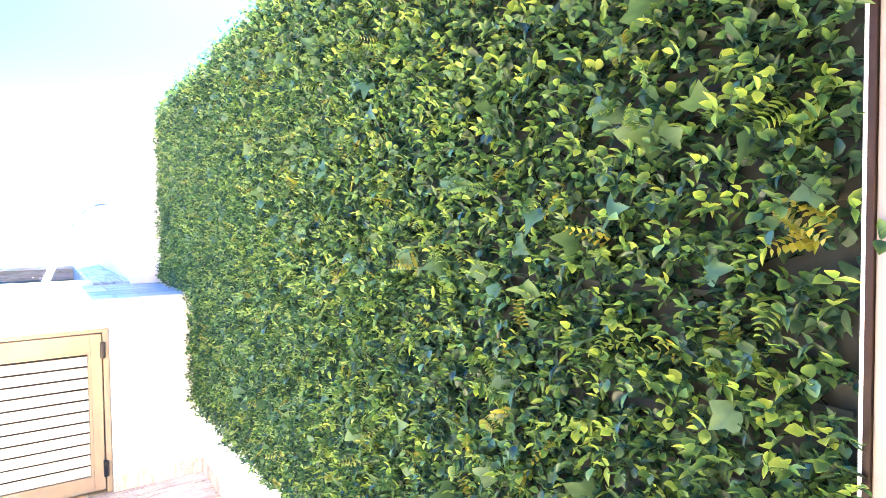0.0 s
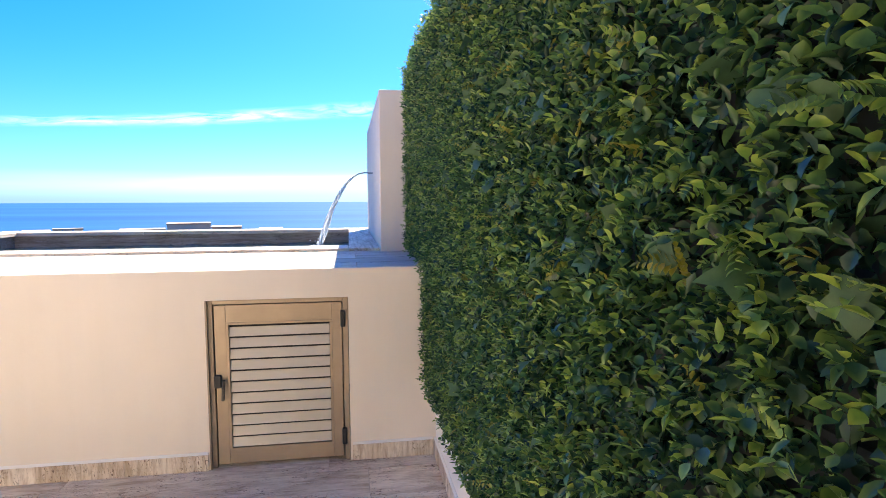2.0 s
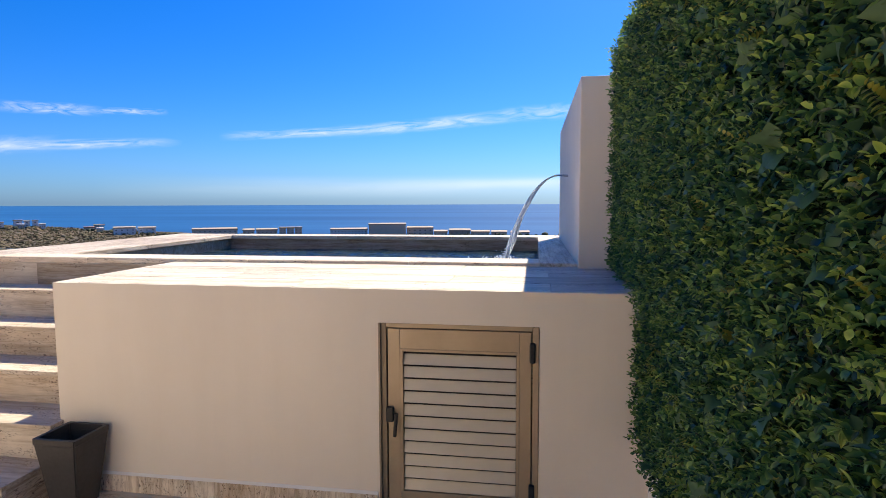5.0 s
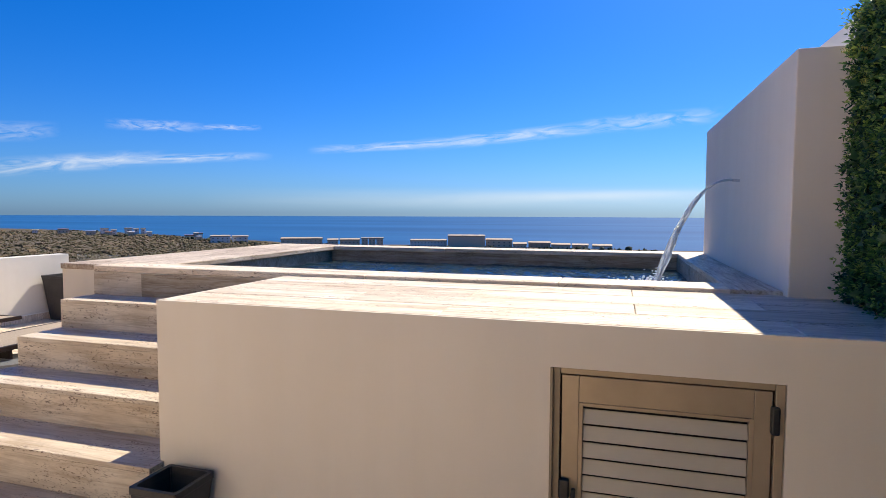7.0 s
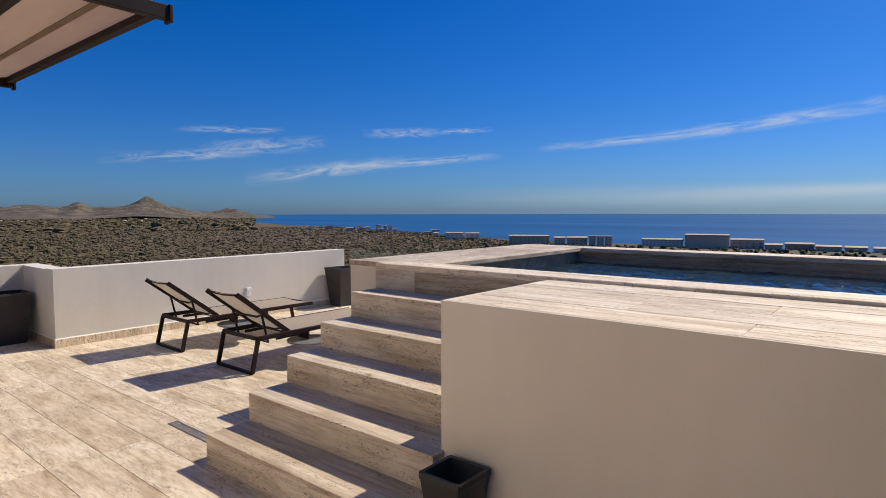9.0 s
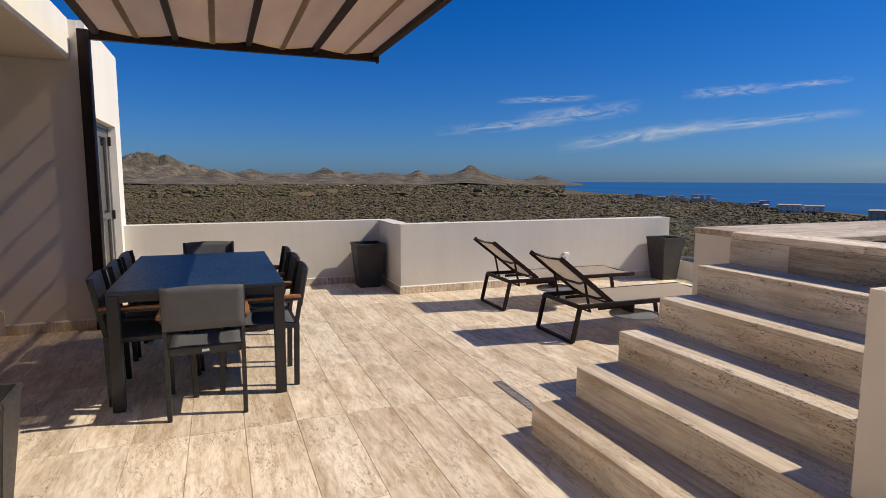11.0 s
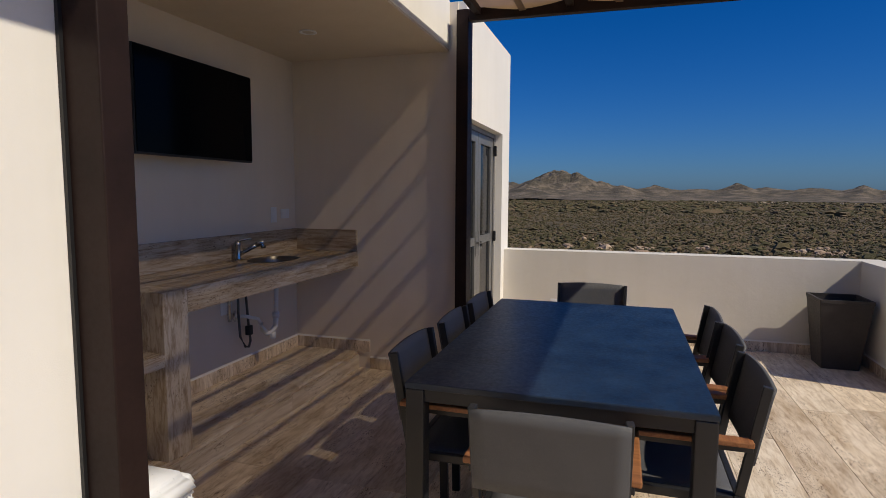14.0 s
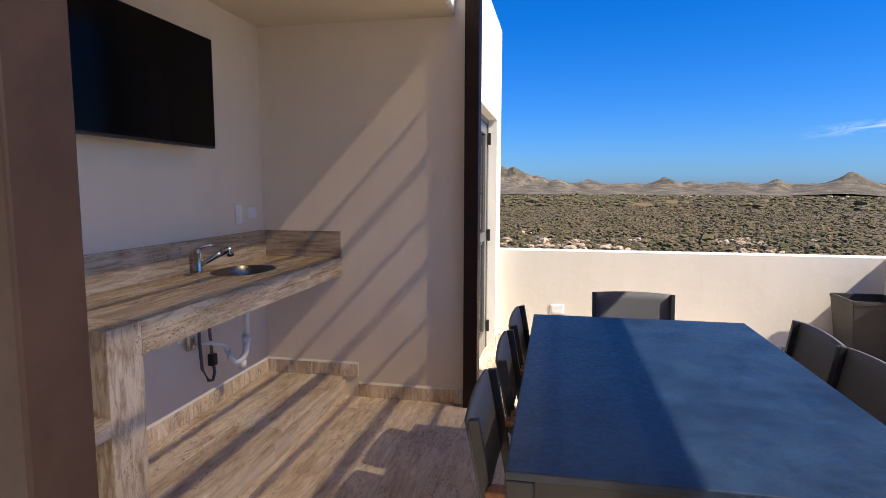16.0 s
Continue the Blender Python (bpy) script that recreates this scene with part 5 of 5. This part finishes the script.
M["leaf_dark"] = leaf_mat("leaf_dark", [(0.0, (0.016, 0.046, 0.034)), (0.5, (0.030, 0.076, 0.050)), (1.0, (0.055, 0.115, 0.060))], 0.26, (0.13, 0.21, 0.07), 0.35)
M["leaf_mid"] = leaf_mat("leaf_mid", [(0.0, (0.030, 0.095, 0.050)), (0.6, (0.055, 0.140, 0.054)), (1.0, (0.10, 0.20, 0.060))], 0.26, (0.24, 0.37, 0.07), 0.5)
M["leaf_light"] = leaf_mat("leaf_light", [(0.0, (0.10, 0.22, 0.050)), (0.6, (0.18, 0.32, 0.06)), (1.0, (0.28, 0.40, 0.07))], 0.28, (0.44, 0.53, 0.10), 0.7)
M["leaf_yellow"] = leaf_mat("leaf_yellow", [(0.0, (0.20, 0.22, 0.03)), (1.0, (0.38, 0.34, 0.05))])
M["ivy"] = leaf_mat("ivy_leaf", [(0.0, (0.035, 0.095, 0.045)), (0.5, (0.060, 0.140, 0.055)), (1.0, (0.10, 0.19, 0.06))], 0.5, (0.17, 0.28, 0.08), 0.4)
M["mat"] = plain("mat_backing", (0.012, 0.016, 0.012), 0.8)

HY0, HY1, HZ0, HZ1 = 0.464, 4.70, 0.43, 2.32
hedge = thing("leaf_wall", pose(HEDGE_X, 0, 0), "artificial green leaf panels covering the garden wall", "leaf wall")
part("backing_mat", boxes([(-0.022, -0.004, HY0, DECK_Y - 0.01, HZ0, HZ1 - 0.02), (-0.022, -0.004, DECK_Y - 0.01, HY1 - 0.02, DECK_Z + 0.006, HZ1 - 0.02)]), M["mat"], hedge)
grid = [(-0.034, -0.026, HY0, HY1 - 0.02, HZ1 - 0.1 - 0.125 * i, HZ1 - 0.092 - 0.125 * i) for i in range(10)]
part("mat_grid", boxes(grid), M["mat"], hedge)

R = np.random.RandomState(7)


def inside(y, z):
    return HY0 < y < HY1 and (HZ0 if y < DECK_Y - 0.01 else DECK_Z + 0.01) < z < HZ1


def frames(d, roll):
    """Leaf axes: along d, side and normal."""
    ref = np.array((0.0, 0.0, 1.0))
    s = np.cross(d, ref)
    s /= np.linalg.norm(s) + 1e-9
    n = np.cross(s, d)
    return math.cos(roll) * s + math.sin(roll) * n, -math.sin(roll) * s + math.cos(roll) * n


# a small cupped leaf: along, side, lift
OVAL = np.array([(0, 0, 0), (0.2, 0.27, 0.08), (0.52, 0.42, 0.14), (0.84, 0.27, 0.06), (1.06, 0, -0.14), (0.84, -0.27, 0.06), (0.52, -0.42, 0.14), (0.2, -0.27, 0.08), (0.5, 0, -0.05)])
LANCE = np.array([(0, 0, 0), (0.25, 0.16, 0.10), (0.62, 0.24, 0.15), (1.02, 0.14, 0.05), (1.40, 0, -0.20), (1.02, -0.14, 0.05), (0.62, -0.24, 0.15), (0.25, -0.16, 0.10), (0.6, 0, -0.04)])
RIM = np.array([0.0, 0.35, 0.6, 0.85, 1.0, 0.85, 0.6, 0.35, 0.22])
OVALF = [(0, 8, 1), (1, 8, 2), (2, 8, 3), (3, 8, 4), (4, 8, 5), (5, 8, 6), (6, 8, 7), (7, 8, 0)]
store = {n: [] for n in ("leaf_dark", "leaf_mid", "leaf_light", "leaf_yellow")}


def put_leaf(kind_, base, d, size, roll):
    store[kind_].append((*base, *d, size, roll))


SPRIGS = 21000
for _ in range(SPRIGS):
    y, z = R.uniform(HY0, HY1), R.uniform(HZ0, HZ1)
    if not inside(y, z):
        continue
    reach = R.uniform(0.03, 0.085)
    d = np.array((-1.0, R.normal(0, 0.45), R.normal(0.12, 0.45)))
    d /= np.linalg.norm(d)
    root = np.array((-0.018, y, z))
    ripe = R.uniform(0, 1)
    pairs = 3
    for q in range(pairs):
        f = (q + 0.6) / pairs
        c = root + d * reach * f
        s, n = frames(d, R.uniform(0, 3.14))
        for sg in (-1, 1):
            ld = 0.55 * d + sg * s + 0.25 * n * R.normal()
            ld /= np.linalg.norm(ld)
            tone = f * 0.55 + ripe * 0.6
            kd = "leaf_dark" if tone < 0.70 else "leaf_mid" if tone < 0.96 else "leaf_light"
            put_leaf(kd, c, ld, R.uniform(0.013, 0.023), R.uniform(-0.8, 0.8))
    tip = d * 0.8 + np.array((0, R.normal(0, 0.3), 0.3))
    tip /= np.linalg.norm(tip)
    put_leaf("leaf_light" if ripe > 0.72 else "leaf_mid", root + d * reach, tip, R.uniform(0.012, 0.02), R.uniform(-0.8, 0.8))

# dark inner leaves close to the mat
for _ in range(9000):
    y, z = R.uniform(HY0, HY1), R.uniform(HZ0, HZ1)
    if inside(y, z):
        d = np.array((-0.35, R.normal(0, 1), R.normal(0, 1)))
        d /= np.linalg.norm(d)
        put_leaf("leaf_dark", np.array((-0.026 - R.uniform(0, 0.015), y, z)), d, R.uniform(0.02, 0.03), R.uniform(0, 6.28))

# fern sprigs with small paired leaflets
for _ in range(620):
    y, z = R.uniform(HY0, HY1), R.uniform(HZ0, HZ1)
    if not inside(y, z):
        continue
    d = np.array((-0.55, R.normal(0, 0.7), R.normal(0, 0.7)))
    d /= np.linalg.norm(d)
    root = np.array((-0.05, y, z))
    s, n = frames(d, R.uniform(0, 6.28))
    ln = R.uniform(0.05, 0.085)
    kd = "leaf_yellow" if R.uniform() < 0.55 else "leaf_light"
    for q in range(7):
        c = root + d * ln * (q + 0.5) / 7
        for sg in (-1, 1):
            ld = 0.5 * d + sg * s
            ld /= np.linalg.norm(ld)
            put_leaf(kd, c, ld, 0.018 * (1 - 0.09 * q), 0.2)

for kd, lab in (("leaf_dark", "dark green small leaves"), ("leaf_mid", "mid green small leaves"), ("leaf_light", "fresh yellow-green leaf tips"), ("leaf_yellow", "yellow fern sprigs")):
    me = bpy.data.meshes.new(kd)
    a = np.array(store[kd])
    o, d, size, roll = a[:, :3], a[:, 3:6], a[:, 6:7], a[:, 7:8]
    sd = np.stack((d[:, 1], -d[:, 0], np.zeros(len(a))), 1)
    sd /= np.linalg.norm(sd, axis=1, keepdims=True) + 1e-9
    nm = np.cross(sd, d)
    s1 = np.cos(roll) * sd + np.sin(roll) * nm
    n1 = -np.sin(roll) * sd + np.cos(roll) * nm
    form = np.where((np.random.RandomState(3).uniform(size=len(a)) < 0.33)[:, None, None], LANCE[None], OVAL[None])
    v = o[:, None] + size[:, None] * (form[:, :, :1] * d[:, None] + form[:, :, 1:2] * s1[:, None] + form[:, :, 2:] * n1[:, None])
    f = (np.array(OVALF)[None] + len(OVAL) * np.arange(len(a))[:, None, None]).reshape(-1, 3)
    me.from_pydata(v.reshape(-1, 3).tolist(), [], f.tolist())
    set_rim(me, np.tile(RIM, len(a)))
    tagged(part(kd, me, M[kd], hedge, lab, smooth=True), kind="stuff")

# ivy leaves, each a piece: five pointed lobes, folded along the rib
ang = [-150, -122, -98, -72, -52, -36, -16, 0, 16, 36, 52, 72, 98, 122, 150]
rad_ = [0.55, 0.52, 0.60, 0.82, 0.64, 0.56, 0.76, 1.04, 0.76, 0.56, 0.64, 0.82, 0.60, 0.52, 0.55]
ivy_rim = [0.0, 0.25] + [min(1.0, r) for r in rad_]
ivy_meshes = []
ivy_shape = []
for curl in (0.10, 0.22, 0.34):
    vs = [(0, 0, 0), (0.28, 0, 0.05)]
    for a, r in zip(ang, rad_):
        x, y = r * math.cos(radians(a)), r * math.sin(radians(a))
        vs.append((x + 0.25, y, curl * abs(y) - 0.25 * max(0, x) ** 2 - 0.12 * r * r))
    fs = [(1, i, i + 1) for i in range(2, 16)] + [(0, 2, 1), (0, 1, 16)]
    ivy_shape.append((np.array(vs), fs))
    me = bpy.data.meshes.new("ivy_leaf")
    me.from_pydata(vs, [], fs)
    set_rim(me, ivy_rim)
    me.materials.append(M["ivy"])
    me.polygons.foreach_set("use_smooth", [True] * len(me.polygons))
    ivy_meshes.append(me)
made = 0
while made < 290:
    y, z = R.uniform(HY0 + 0.02, HY1 - 0.05), R.uniform(HZ0, HZ1)
    if not inside(y, z):
        continue
    d = Vector((-0.45, R.normal(0, 0.7), R.normal(0.0, 0.7))).normalized()
    face = Vector((-1.0, R.normal(0, 0.35), R.normal(0.25, 0.35))).normalized()
    side = face.cross(d).normalized()
    face = d.cross(side).normalized()
    s = R.uniform(0.030, 0.047)
    m = Matrix.Translation((-0.050 - R.uniform(0, 0.028), y, z)) @ Matrix((d, side, face)).transposed().to_4x4() @ Matrix.Scale(s, 4)
    part("ivy_leaf", ivy_meshes[made % 3], None, hedge, m=m)
    made += 1

vs, fs = [], []
for i in range(260):
    y, z = R.uniform(HY0 + 0.02, HY1 - 0.05), R.uniform(HZ0, HZ1)
    if not inside(y, z):
        continue
    d = np.array((-0.45, R.normal(0, 0.7), R.normal(0.0, 0.7)))
    d /= np.linalg.norm(d)
    a, b = frames(d, R.uniform(0, 6.28))
    shape, faces = ivy_shape[i % 3]
    o = len(vs)
    vs.extend((np.array((-0.045 - R.uniform(0, 0.03), y, z)) + R.uniform(0.026, 0.045) * (shape[:, :1] * d + shape[:, 1:2] * a + shape[:, 2:] * b)).tolist())
    fs.extend([tuple(q + o for q in f) for f in faces])
me = bpy.data.meshes.new("ivy_leaves")
me.from_pydata(vs, [], fs)
set_rim(me, ivy_rim * (len(vs) // len(ivy_rim)))
tagged(part("ivy_leaves", me, M["ivy"], hedge, "smaller ivy leaves", smooth=True), kind="stuff")

# ---- paving planks, piece by piece ----
frng = random.Random(21)
PW = 0.29


def in_block(x0, x1, y0, y1):
    """Hidden under the pool block or the steps."""
    if y0 > 3.86 and x0 > -1.70:
        return True
    if y0 > 3.50 and x0 > -3.17 and x1 < -1.70:
        return True
    return y0 > 4.98 and x0 > -3.55


row = 0
y = 0.0 - 0.06
while y < RAIL_Y:
    ly = min(PW, RAIL_Y - y)
    cuts = [-3.85]
    while cuts[0] > -8.3:
        cuts.insert(0, cuts[0] - frng.uniform(0.95, 1.75))
    while cuts[-1] < HEDGE_X:
        cuts.append(cuts[-1] + frng.uniform(0.95, 1.75))
    for xa, xb in zip(cuts, cuts[1:]):
        a, b = max(xa, WEST_X if y < JOG_Y - 0.1 else WEST2_X), min(xb, HEDGE_X)
        if b - a < 0.03 or in_block(a, b, y, y + ly):
            continue
        if y < 0.5 and b < NICHE_X + 0.1:
            continue
        part("plank", slab(b - a - 0.0022, ly - 0.0022, 0.012, M["floor"], 0.001), None, floor, m=pose(a, y, frng.uniform(-0.0006, 0.0004)))
    y += PW
    row += 1
# planks on the raised platform
plat = bpy.data.objects["platform"]
for r in range(2):
    x = NICHE_X
    ly = (0.555 - 0.0) / 2
    first_len = 0.9 if r else 0.5
    while x < -2.81:
        lx = min(first_len, -2.805 - x)
        first_len = 1.22
        part("plank", slab(lx - 0.003, ly - 0.003, 0.0215, M["floor"], 0.002), None, plat, m=pose(x, TV_Y + 0.001 + r * ly, 0.135))
        x += lx
x = NICHE_X
while x < -2.81:
    lx = min(1.0, -2.805 - x)
    part("riser_piece", box(0.001, lx - 0.001, 0.0, 0.012, 0.001, 0.112, 0.002), M["trav_x"], plat, m=pose(x, -0.0595, 0.0005))
    x += lx
